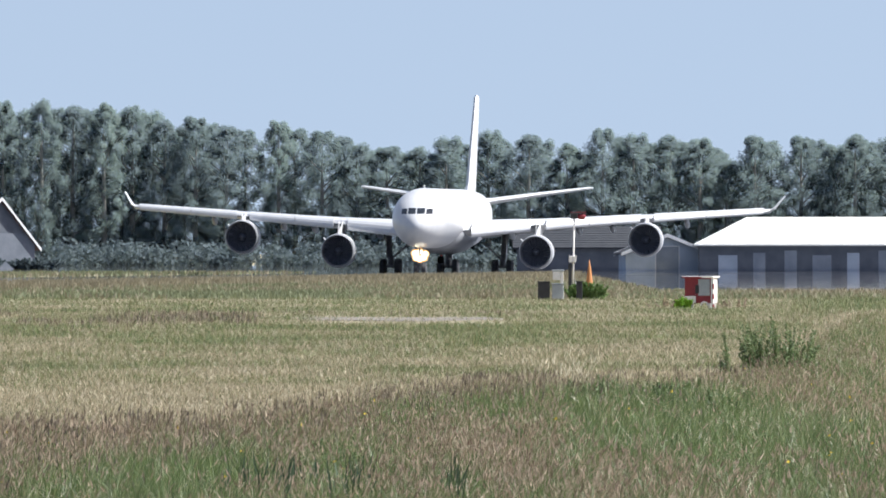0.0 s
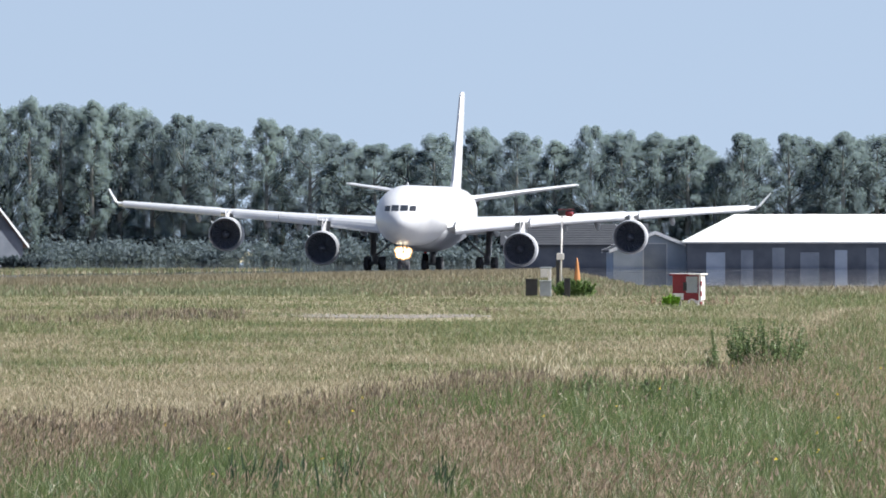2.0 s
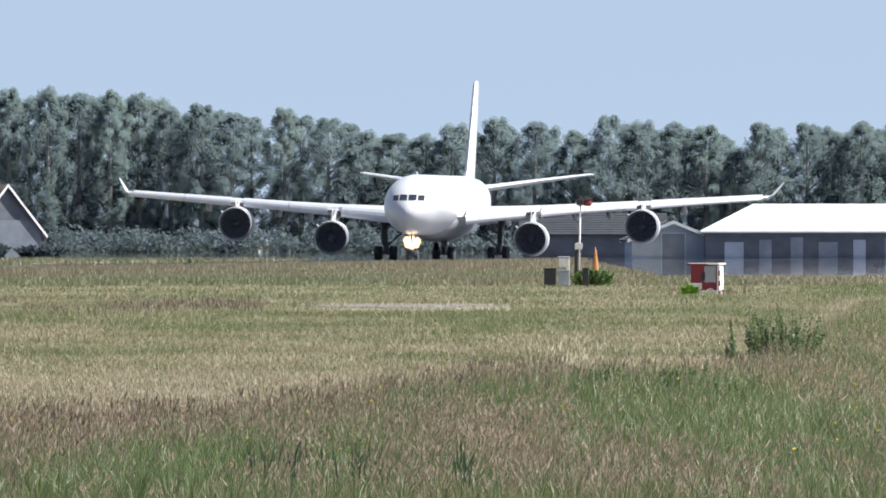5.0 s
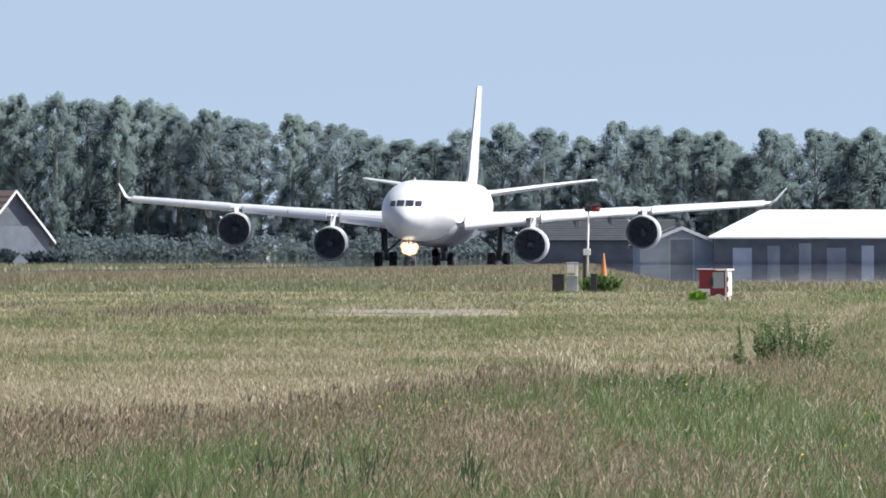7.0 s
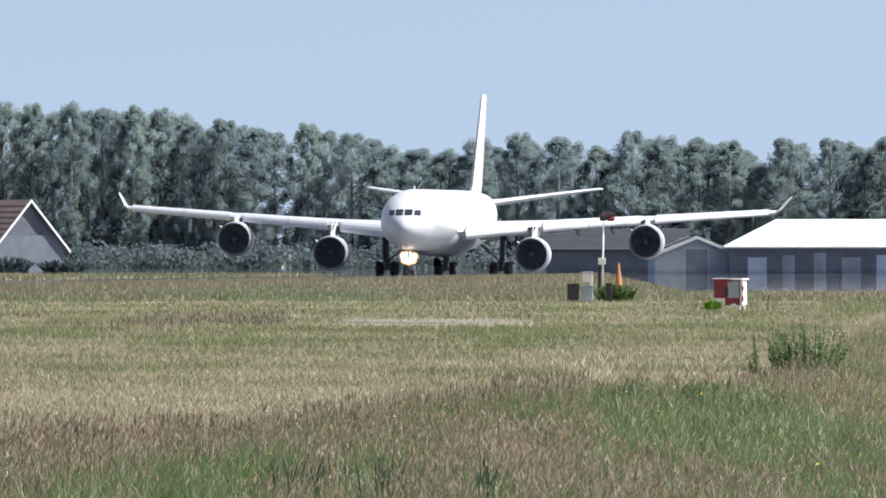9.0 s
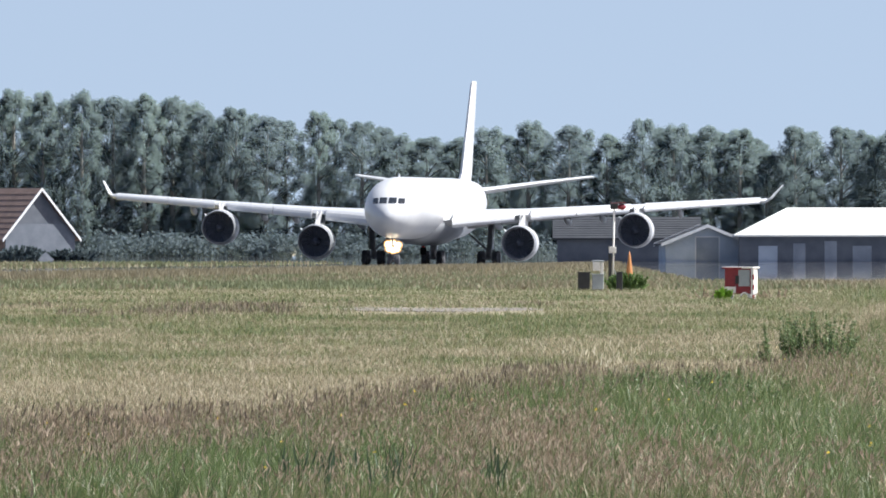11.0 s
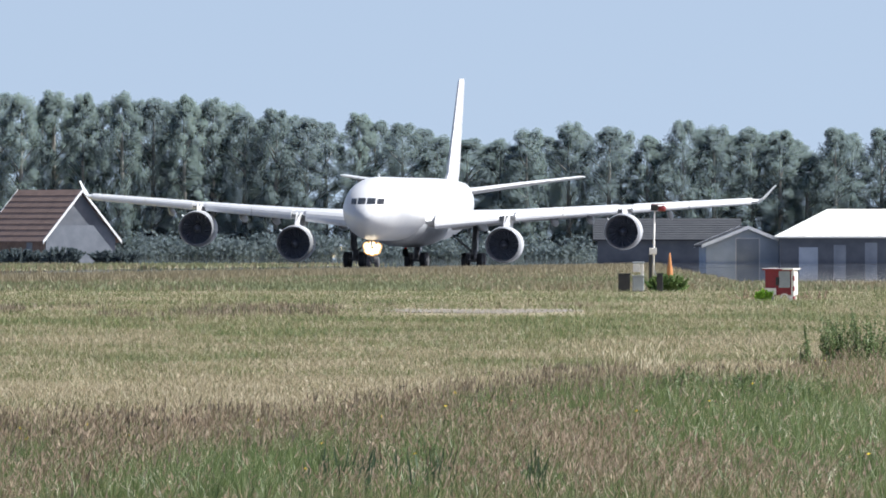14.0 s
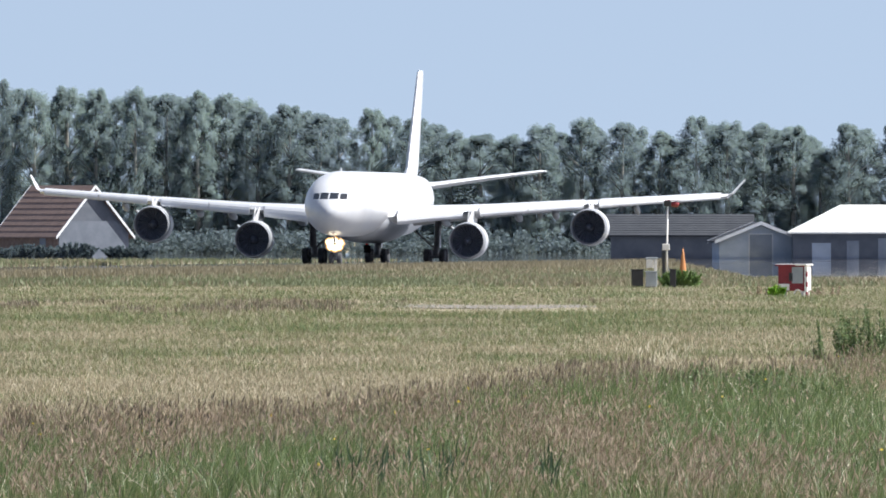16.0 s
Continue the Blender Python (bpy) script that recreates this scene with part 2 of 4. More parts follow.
def patch(x, y, seed, sx=3.0, sy=14.0, gain=0.75):
    """Smooth patches of a few metres, 0 to 1."""
    r = np.random.default_rng(seed)
    v = np.zeros_like(x)
    for k in range(14):
        a, b, c = r.normal(0, 1 / sx), r.normal(0, 1 / sy), r.uniform(0, 6.28)
        v += np.sin(a * x * 2 + b * y * 2 + c)
    return 1 / (1 + np.exp(-v * gain))


def scatter(n, near, far, power=3.0):
    """Places that thin out with distance."""
    u = rng.random(n)
    k = 1 - power + 1
    d = (near ** k + u * (far ** k - near ** k)) ** (1 / k)
    x = rng.uniform(-1, 1, n) * d * SPREAD - d * 0.0022
    return x, d


def blades(x, y, h, w, lean, curl=0.35):
    """Tapered bent blades, three triangles' worth each: 5 corners."""
    n = len(x)
    a = rng.uniform(-0.9, 0.9, n)
    side = np.stack([np.cos(a), np.sin(a) * 0.6, np.zeros(n)], 1) * (w / 2)[:, None]
    la = rng.normal(0.35, 2.0, n)
    way = np.stack([np.cos(la), np.sin(la), np.zeros(n)], 1) * (lean * h)[:, None]
    base = np.stack([x, y, np.zeros(n)], 1)
    mid = base + way * curl + np.stack([np.zeros(n), np.zeros(n), h * 0.6], 1)
    top = base + way + np.stack([np.zeros(n), np.zeros(n), h], 1)
    v = np.stack([base - side, base + side, mid + side * 0.8, mid - side * 0.8, top], 1).reshape(-1, 3)
    i = np.arange(n)[:, None] * 5
    f = np.concatenate([i + np.array([[0, 1, 2]]), i + np.array([[0, 2, 3]]), i + np.array([[3, 2, 4]])], 1).reshape(-1, 3)
    return v, f, top


def heads(top, size, w, sway=0.4):
    """A slim spindle on each stalk: two crossed lozenges."""
    n = len(top)
    out = []
    up = np.stack([rng.normal(0.1, sway, n), rng.normal(0, 0.75 * sway, n), np.ones(n)], 1) * size[:, None]
    for s in (np.array([1, 0, 0]), np.array([0.3, 0.95, 0])):
        sd = s[None] * (w / 2)[:, None]
        out.append(np.stack([top - up * 0.35, top + sd - up * 0.02, top + up * 0.65, top - sd - up * 0.02], 1))
    v = np.stack(out, 1).reshape(-1, 3)
    f = np.arange(n * 8).reshape(-1, 4)
    return v, f


def stuff(name, verts, faces, mat, label, category="grass"):
    return tagged(new(name, mesh_of(name, verts, faces, [mat])), label, category, kind="stuff")


def stubble(x, y, h, w, lean):
    """Short pointed blades, one triangle each."""
    n = len(x)
    a, la = rng.uniform(-0.9, 0.9, n), rng.uniform(0, 6.283, n)
    side = np.stack([np.cos(a), np.sin(a) * 0.6, np.zeros(n)], 1) * (w / 2)[:, None]
    base = np.stack([x, y, np.zeros(n)], 1)
    top = base + np.stack([np.cos(la) * lean * h, np.sin(la) * lean * h, h], 1)
    return np.stack([base - side, base + side, top], 1).reshape(-1, 3), np.arange(n * 3).reshape(-1, 3)


def blob(x, y, cx, cy, rx, ry):
    """A soft round patch, 1 in the middle."""
    return np.exp(-((x - cx) / rx) ** 2 - ((y - cy) / ry) ** 2)


def grow_grass():
    # long grass: green hollows, brown seeding rises
    x, y = scatter(680000, 184, 900, 3.0)
    keep = y < tall_edge(x) + rng.normal(0, 4, len(x))
    x, y = x[keep], y[keep]
    p, q = patch(x, y, 3, 0.8, 16.0, 0.7), patch(x, y, 11, 0.3, 6.0, 0.7)
    tuft = 0.35 + 1.05 * patch(x, y, 41, 0.1, 2.5, 0.7)
    brim = np.clip(1 - (tall_edge(x) - y) / 50, 0, 1) * np.clip((3.5 - x) / 3, 0, 1)
    lush = np.clip(blob(x, y, 4.0, 252, 1.9, 42) + 0.8 * blob(x, y, 2.9, 318, 2.0, 26) + 0.9 * blob(x, y, -3.0, 208, 1.2, 20) + 0.5 * blob(x, y, 0.2, 285, 1.5, 20), 0, 1)
    worn = np.clip(blob(x, y, 0.3, 225, 1.5, 32) + 0.8 * blob(x, y, -4.6, 250, 1.6, 25) + 0.6 * blob(x, y, 6.8, 345, 1.4, 35), 0, 1)
    brown = np.clip(0.08 + 0.42 * p + 0.22 * (q - 0.5) + 0.2 * brim + 0.42 * worn - 0.62 * lush, 0.02, 1.0)
    kind = rng.random(len(x))
    seed = kind < brown * 0.24
    dry = (~seed) & (kind < 0.04 + brown * 0.58)
    olive = ~(seed | dry) & (rng.random(len(x)) < 0.16 + 0.55 * brown + 0.12 * (1 - lush))
    green = ~(seed | dry | olive)
    for name, pick, mat, low, high, label in (("long_olive_grass", olive, OLIVE, 0.13, 0.38, "long yellow-green meadow grass blades"),
                                              ("long_green_grass", green, GREEN, 0.16, 0.44, "long green meadow grass blades bending in the wind"),
                                              ("long_dry_grass", dry, STRAW, 0.1, 0.36, "long dry straw-coloured grass blades")):
        n = pick.sum()
        h, w, lean = rng.uniform(low, high, n) * tuft[pick], rng.uniform(0.004, 0.0095, n), rng.uniform(0.05, 0.8, n)
        v, f = blades(x[pick], y[pick], h, w, lean)[:2] if mat is GREEN else stubble(x[pick], y[pick], h, w * 1.5, lean)
        stuff(name, v, f, mat, label)
    n = seed.sum()
    v, f, top = blades(x[seed], y[seed], rng.uniform(0.2, 0.46, n) * (0.4 + 0.6 * tuft[seed]), rng.uniform(0.004, 0.007, n), rng.uniform(0.05, 0.4, n))
    stuff("grass_stalks", v, f, OLIVE, "thin olive stalks of flowering grass")
    v, f = heads(top, rng.uniform(0.05, 0.13, n), rng.uniform(0.012, 0.026, n))
    stuff("grass_seed_heads", v, f, SEED, "purple-brown seed heads of flowering grass")
    # mown field: bands of dry and green across the view
    x, y = scatter(520000, 270, 1010, 2.5)
    keep = y > tall_edge(x) - 10
    x, y = x[keep], y[keep]
    p, q, fine = patch(x, y, 21, 4.5, 22.0), patch(x, y, 5, 1.4, 9.0), patch(x, y, 61, 0.5, 4.0)
    drift = y * (1 + 0.09 * (patch(x, y, 77, 6.0, 90.0) - 0.5))
    edge = np.clip(1 - (y - tall_edge(x)) / 55, 0, 1)
    right = np.clip((x / y - 0.0185 + 0.004 * (p - 0.5)) / 0.005, 0, 1)
    band = np.interp(drift, [300, 395, 414, 445, 480, 525, 600, 640, 725, 790, 900, 1000], [1.0, 0.85, 0.42, 0.62, 0.74, 0.34, 0.22, 0.5, 0.56, 0.28, 0.4, 0.5])
    dryness = np.clip(band + 0.55 * (p - 0.5) + 0.35 * (q - 0.5) + 0.2 * (fine - 0.5) + 0.7 * edge - 0.45 * right - 0.4 * blob(x, y, 1.7, 545, 1.2, 22), 0.03, 1.1)
    dry = rng.random(len(x)) < dryness * 0.72
    olive = (~dry) & (rng.random(len(x)) < 0.48 + 0.42 * dryness + 0.12 * fine)
    green = ~(dry | olive)
    cut = edge * rng.random(len(x)) > 0.3
    olive, green = olive & ~cut, green & ~cut
    bare = (y > 640) & (y < 706) & (x > -5.0 + rng.normal(0, 0.6, len(x))) & (x < 2.4 + rng.normal(0, 0.5, len(x))) & (rng.random(len(x)) < 0.82)
    dry, olive, green = dry & ~bare, olive & ~bare, green & ~bare
    for name, pick, mat, label in (("mown_straw", dry, STRAW, "pale dry mown straw on the field"), ("mown_olive_grass", olive, OLIVE, "short yellow-green mown grass"),
                                   ("mown_green_grass", green, GREEN, "short green grass patches in the mown field")):
        n = pick.sum()
        h = rng.uniform(0.05, 0.16, n) * (1 + 0.5 * right[pick] + 0.5 * (1 - dryness[pick]))
        v, f = stubble(x[pick], y[pick], h, rng.uniform(0.012, 0.032, n), rng.uniform(0.1, 1.2, n))
        stuff(name, v, f, mat, label)
    # ragged ridge of rank brown-green growth across the field
    n = 5200
    x = rng.uniform(-24, 3, n)
    y = 690 + 30 * rng.normal(0, 1, n) + 0.9 * x
    keep = (patch(x, y, 91, 1.6, 30.0) > 0.6) & ~((x > -5.2) & (y < 716))
    x, y = x[keep], y[keep]
    n = len(x)
    v, f = stubble(x, y, rng.uniform(0.15, 0.36, n), rng.uniform(0.03, 0.07, n), rng.uniform(0.1, 0.6, n))
    stuff("rank_grass", v, f, DARKSEED, "rank brown growth on a low ridge in the field")
    # pale cut straw lying along the edge of the long grass
    n = 42000
    x = rng.uniform(-11, 8, n)
    y = tall_edge(x) - 6 + 75 * rng.random(n) ** 1.2
    keep = rng.random(n) < 0.35 + 0.65 * patch(x, y, 15, 0.7, 8.0)
    x, y = x[keep], y[keep]
    n = len(x)
    v, f, _ = blades(x, y, rng.uniform(0.02, 0.09, n), rng.uniform(0.012, 0.035, n), rng.uniform(1, 4, n))
    stuff("cut_straw", v, f, STRAW, "pale cut straw lying flat along the long grass")
    # rough strip towards the runway
    x, y = scatter(120000, 930, 2285, 2.3)
    keep = ~((x > 13) & (y > 1058) & (y < 1850))
    side = (x - NOSE0.x) * ASIDE.x + (y - NOSE0.y) * ASIDE.y
    keep &= (np.abs(side) > 24) & ~((y > 1758) & (side < 0)) & (y < 1820)
    x, y = x[keep], y[keep]
    p = patch(x, y, 31, 6.0, 70.0)
    dry = rng.random(len(x)) < np.clip(0.1 + 0.75 * p + 0.25 * np.clip(x / 14, -1, 1), 0, 1)
    for name, pick, mat, label in (("rough_dry_grass", dry, VERGE, "rough dry grass before the runway"), ("rough_green_grass", ~dry, VERGEGREEN, "rough green grass before the runway, haze in its colour")):
        n = pick.sum()
        v, f = stubble(x[pick], y[pick], rng.uniform(0.15, 0.4, n), rng.uniform(0.07, 0.2, n), rng.uniform(0.1, 0.7, n))
        stuff(name, v, f, mat, label)
    n = 60000
    g, side = rng.uniform(-200, 700, n), 24 + 14 * rng.random(n) ** 2
    x, y = NOSE0.x + AHEAD.x * g + ASIDE.x * side, NOSE0.y + AHEAD.y * g + ASIDE.y * side
    keep = x < 12
    x, y = x[keep], y[keep]
    n = len(x)
    v, f = stubble(x, y, rng.uniform(0.3, 0.68, n), rng.uniform(0.08, 0.22, n), rng.uniform(0.1, 0.5, n))
    stuff("verge_grass", v, f, VERGE, "rank tan grass along the runway's verge")
    # bleached curling blades
    x, y = scatter(18000, 186, 480, 3.0)
    keep = (y < tall_edge(x) - 4) & (rng.random(len(x)) < 0.25 + 0.75 * patch(x, y, 23, 0.4, 7.0))
    x, y = x[keep], y[keep]
    n = len(x)
    v, f, _ = blades(x, y, rng.uniform(0.2, 0.42, n), rng.uniform(0.007, 0.014, n), rng.uniform(0.3, 1.0, n), 0.15)
    stuff("bleached_grass", v, f, BLEACHED, "bleached curling blades in the long grass")
    # broad sword-shaped leaves close by
    n = 120
    cx = rng.choice([-2.35, -2.05, -1.7, -1.15, -0.95, 0.1], n)
    v, f, _ = blades(cx + rng.normal(0, 0.09, n), rng.uniform(187, 204, n), rng.uniform(0.4, 0.66, n), rng.uniform(0.025, 0.045, n), rng.uniform(0.03, 0.3, n))
    stuff("sword_leaves", v, f, SWORD, "broad dark green sword-shaped leaves in long grass", "reed")
    # taller single stems of flowering grass at the edge of the long grass
    n = 6000
    x = rng.uniform(-10, 8, n)
    y = tall_edge(x) + 3 - np.abs(rng.normal(0, 32, n))
    keep = rng.random(n) < np.where(x < 2, 0.95, 0.3) * (0.3 + 0.7 * patch(x, y, 51, 0.3, 9.0))
    x, y = x[keep], y[keep]
    n = len(x)
    v, f, top = blades(x, y, rng.uniform(0.3, 0.56, n), rng.uniform(0.006, 0.01, n), rng.uniform(0.03, 0.3, n))
    stuff("tall_grass_stalks", v, f, OLIVE, "tall thin stalks at the edge of the long grass")
    v, f = heads(top, rng.uniform(0.08, 0.19, n), rng.uniform(0.014, 0.028, n), 0.22)
    stuff("tall_seed_heads", v, f, DARKSEED, "brown seed heads standing above the long grass")
    # a pale clump of taller panicles, and single tall stems beside it
    n = 110
    x = np.where(rng.random(n) < 0.7, rng.normal(2.45, 0.28, n), rng.uniform(1.4, 5.4, n))
    y = rng.uniform(318, 342, n)
    v, f, top = blades(x, y, rng.uniform(0.5, 0.86, n), rng.uniform(0.006, 0.011, n), rng.uniform(0.05, 0.4, n))
    stuff("panicle_stalks", v, f, STRAW, "tall pale stalks of panicle grass")
    v, f = heads(top, rng.uniform(0.1, 0.22, n), rng.uniform(0.012, 0.022, n), 0.35)
    stuff("panicles", v, f, BLEACHED, "loose pale panicles above the long grass")
    # ragwort
    n = 55
    x, y = scatter(n, 195, 420, 2.4)
    keep = y < tall_edge(x)
    x, y = x[keep], y[keep]
    n = len(x)
    top = np.stack([x, y, rng.uniform(0.3, 0.5, n)], 1)
    v, f = heads(top, rng.uniform(0.02, 0.05, n), rng.uniform(0.03, 0.06, n))
    stuff("yellow_flowers", v, f, YELLOW, "small yellow wild flowers in the long grass", "flower")


# ---- woods and weeds ----
def leaves_mesh(name, centres, radii, count, size, mat, seed, flat=0.8, ruffle=0.6, soft=False):
    r = np.random.default_rng(seed)
    k = r.integers(0, len(centres), count)
    d = r.normal(0, 1, (count, 3))
    d /= np.linalg.norm(d, axis=1)[:, None]
    c = centres[k] + d * (radii[k] * np.sqrt(r.uniform(0.06, 1.35, count)))[:, None] * np.array([1, 1, flat])
    n = d * 0.8 + r.normal(0, ruffle, (count, 3))
    n /= np.linalg.norm(n, axis=1)[:, None]
    a = np.cross(n, r.normal(0, 1, (count, 3)))
    a /= np.linalg.norm(a, axis=1)[:, None]
    b = np.cross(n, a)
    s = r.uniform(0.6, 1.25, count)[:, None] * size
    if soft:
        v = np.stack([c - a * s, c + a * s * 0.7 - b * s * 0.65, c + a * s * 0.5 + b * s * 0.75], 1).reshape(-1, 3)
    else:
        v = np.stack([c - a * s, c - b * s * 0.62, c + a * s, c + b * s * 0.62], 1).reshape(-1, 3)
    k = len(v) // count
    me = mesh_of(name, v, np.arange(count * k).reshape(-1, k), [mat])
    if soft:
        # upward normals even out the crown's light, imitating haze
        out = d * 0.5 + r.normal(0, 0.2, (count, 3)) + np.array([0.2, -0.2, 0.6])
        out /= np.linalg.norm(out, axis=1)[:, None]
        me.polygons.foreach_set("use_smooth", np.ones(count, dtype=bool))
        me.normals_split_custom_set_from_vertices(np.repeat(out, 3, axis=0))
    return me


def tree_kind(seed, height, width, mat):
    """A poplar: trunk with limbs, and an uneven crown of many leaf sprays."""
    r = random.Random(seed)
    tree = empty("poplar_tree")
    bm = bmesh.new()
    top = Vector((r.uniform(-0.4, 0.4), r.uniform(-0.4, 0.4), height * 0.9))
    tube(bm, (0, 0, -0.2), (0, 0, height * 0.3), 0.42, 0.32, 8)
    tube(bm, (0, 0, height * 0.3), top, 0.32, 0.05, 8)
    centres, radii = [], []
    for i in range(80):
        u = 0.07 + 0.9 * (i + r.random()) / 80
        shape = width / 2 * (math.sin(math.pi * min(1, u * 0.9 + 0.1)) ** 0.5) * r.uniform(0.75, 1.08)
        a = i * 2.4 + r.uniform(-0.6, 0.6)
        z = height * u
        reach = shape * r.uniform(0.35, 0.9)
        c = Vector((math.cos(a) * reach, math.sin(a) * reach, z))
        if i % 5 == 0 and z < height * 0.85:
            tube(bm, (0, 0, max(1.2, z - 2.4)), c, 0.12, 0.03, 5)
        centres.append(c)
        radii.append(r.uniform(0.6, 1.35) * (0.5 + 0.5 * shape / (width / 2)) * width / 8)
    for i in range(6):
        a = r.uniform(0, 6.28)
        centres.append(Vector((math.cos(a) * r.uniform(0, 1.4), math.sin(a) * 0.8, height * r.uniform(0.92, 1.0) - 0.4)))
        radii.append(r.uniform(0.4, 0.85))
    part("trunk", bm, BARK, tree, "grey bark trunk with rising limbs")
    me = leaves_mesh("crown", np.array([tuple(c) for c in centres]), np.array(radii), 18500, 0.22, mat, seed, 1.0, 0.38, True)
    crown = new("crown", me)
    crown.parent = tree
    tagged(tree, "tall leafy poplar in a dense windbreak row", "tree", "windbreak trees")
    return tree


def grow_trees():
    r = random.Random(5)
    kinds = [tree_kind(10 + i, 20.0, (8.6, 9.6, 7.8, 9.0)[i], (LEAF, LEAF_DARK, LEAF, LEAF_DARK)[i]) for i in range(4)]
    used = [False] * 4
    # across and height of the front row; a second row closes the gaps behind it
    row = [(-71, 22.1), (-66, 20.8), (-61.5, 21.5), (-57.5, 21.2), (-53, 21.4), (-48.5, 20.8), (-44.5, 20.9), (-40.5, 20.6), (-36.4, 18.8), (-32.5, 18.9), (-28.5, 18.2), (-22, 18.6),
           (-16, 17.3), (-11, 15.7), (-7, 15.3), (-3, 15.2), (0.6, 16.4), (5.6, 17.2), (10.8, 16.9), (16.5, 15.6), (21.2, 17.4), (25.2, 16.8), (29.5, 16.7), (33.6, 16.1), (37.5, 13.6),
           (41.3, 16.6), (47, 16.9), (51.4, 15.6), (54.2, 16.8), (58.6, 16.5), (63, 17), (68, 16.5)]
    for i, (x, h) in enumerate(row):
        for back in (0, 1):
            k = (i * 3 + back * 2 + r.randrange(2)) % 4
            tall = h * ((1.035, 0.985, 0.95)[back]) * r.uniform(0.98, 1.01)
            m = pose(x + (0, 2.3, -1.6)[back] + r.uniform(-0.4, 0.4), 2300 + (0, 9, 20)[back] + r.uniform(-2, 2), 0, 0, 0, r.uniform(0, 360))
            tree = kinds[k] if not used[k] else copy_thing(kinds[k], m)
            used[k] = True
            tree.matrix_basis = m
            tree.scale = (r.uniform(0.9, 1.1), r.uniform(0.9, 1.1), tall / 20.0)
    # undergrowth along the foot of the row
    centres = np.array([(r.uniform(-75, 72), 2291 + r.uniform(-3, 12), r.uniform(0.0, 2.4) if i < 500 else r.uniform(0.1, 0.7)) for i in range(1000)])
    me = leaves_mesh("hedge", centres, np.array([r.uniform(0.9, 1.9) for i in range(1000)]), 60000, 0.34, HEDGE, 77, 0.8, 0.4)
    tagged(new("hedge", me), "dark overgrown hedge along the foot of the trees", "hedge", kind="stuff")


def weed(name, x, y, width, height, stems, mat, label, seed, leaf=0.038, category="bush"):
    r = random.Random(seed)
    plant = empty(name, pose(x, y, 0))
    bm, centres, radii = bmesh.new(), [], []
    for i in range(stems):
        bx = r.uniform(-0.5, 0.5) * width
        tall = height * r.uniform(0.42, 1.0) * (1 - 0.5 * abs(bx) / width)
        tip = Vector((bx * 1.15 + r.uniform(-0.1, 0.1) * width, r.uniform(-0.3, 0.3) * width, tall))
        foot = Vector((bx * 0.8, r.uniform(-0.2, 0.2) * width, -0.02))
        tube(bm, foot, tip, 0.012, 0.005, 5)
        for k in range(14):
            u = 0.12 + 0.88 * k / 13
            centres.append(tuple(foot.lerp(tip, u)))
            radii.append((0.125 - 0.11 * u) * r.uniform(0.5, 1.3) * max(0.6, height))
    part("stem", bm, OLIVE, plant)
    crown = new("leaves", leaves_mesh("leaves", np.array(centres), np.array(radii), len(centres) * 11, leaf, mat, seed))
    crown.parent = plant
    return tagged(plant, label, category)


def grow_weeds():
    weed("tall_weed", 7.53, 395, 1.6, 1.4, 46, BUSHLEAF, "dark green bushy weed standing in long grass", 3, 0.03)
    weed("tall_weed", 6.6, 396, 0.6, 1.45, 7, BUSHLEAF, "slim dark weed stems in long grass", 4, 0.026)
    r = random.Random(27)
    for k in range(10):
        weed("tall_weed", r.uniform(2.2, 4.8), r.uniform(296, 334), r.uniform(0.4, 0.8), r.uniform(0.45, 0.68), 9, BUSHLEAF, "low dark broad-leaved weed in long grass", 60 + k, 0.03)
    r = random.Random(19)
    for k in range(16):
        x, y = r.choice(((2.4, 318), (3.6, 312), (5.0, 322), (1.6, 250), (3.1, 236), (-1.6, 222)))
        weed("low_weed", x + r.uniform(-0.6, 0.6), y + r.uniform(-9, 9), r.uniform(0.25, 0.5), r.uniform(0.34, 0.5), 7, BUSHLEAF, "low grey-green broad-leaved weed in long grass", 40 + k, 0.03, "weed")
    weed("bush", 7.6, 926, 1.9, 0.95, 90, SHRUB, "green leafy bush at the foot of the mast", 8, 0.075)
    for x, y, w, h, k in ((-57, 1975, 5, 1.5, 21), (-52.5, 1985, 4.5, 1.7, 22), (-46.5, 1992, 5, 1.4, 23), (-61, 1970, 4, 1.2, 24)):
        weed("shrub", x, y, w, h, 110, HEDGE, "dull garden shrub before the farmhouse", k, 0.17)
    weed("lime_weed", 10.8, 788, 0.65, 0.6, 40, LIME, "bright lime-green weed beside the striped box", 9, 0.06)
    weed("tall_weed", 10.2, 806, 1.7, 0.55, 14, SEED, "brown seeding weeds beside the striped box", 10, 0.03)
    weed("tall_weed", 13.6, 806, 1.7, 0.5, 12, SEED, "brown seeding weeds beside the striped box", 12, 0.03)


# ---- the airliner ----
def wing_ring(x, lead, chord, z, thick, drop=0.0):
    shape = ((1, 0.0), (0.7, 0.35), (0.4, 0.58), (0.15, 0.52), (0.04, 0.3), (0, 0), (0.04, -0.22), (0.15, -0.36), (0.4, -0.42), (0.7, -0.2))
    return [(x, lead + u * chord, z + k * thick - drop * u) for u, k in shape]


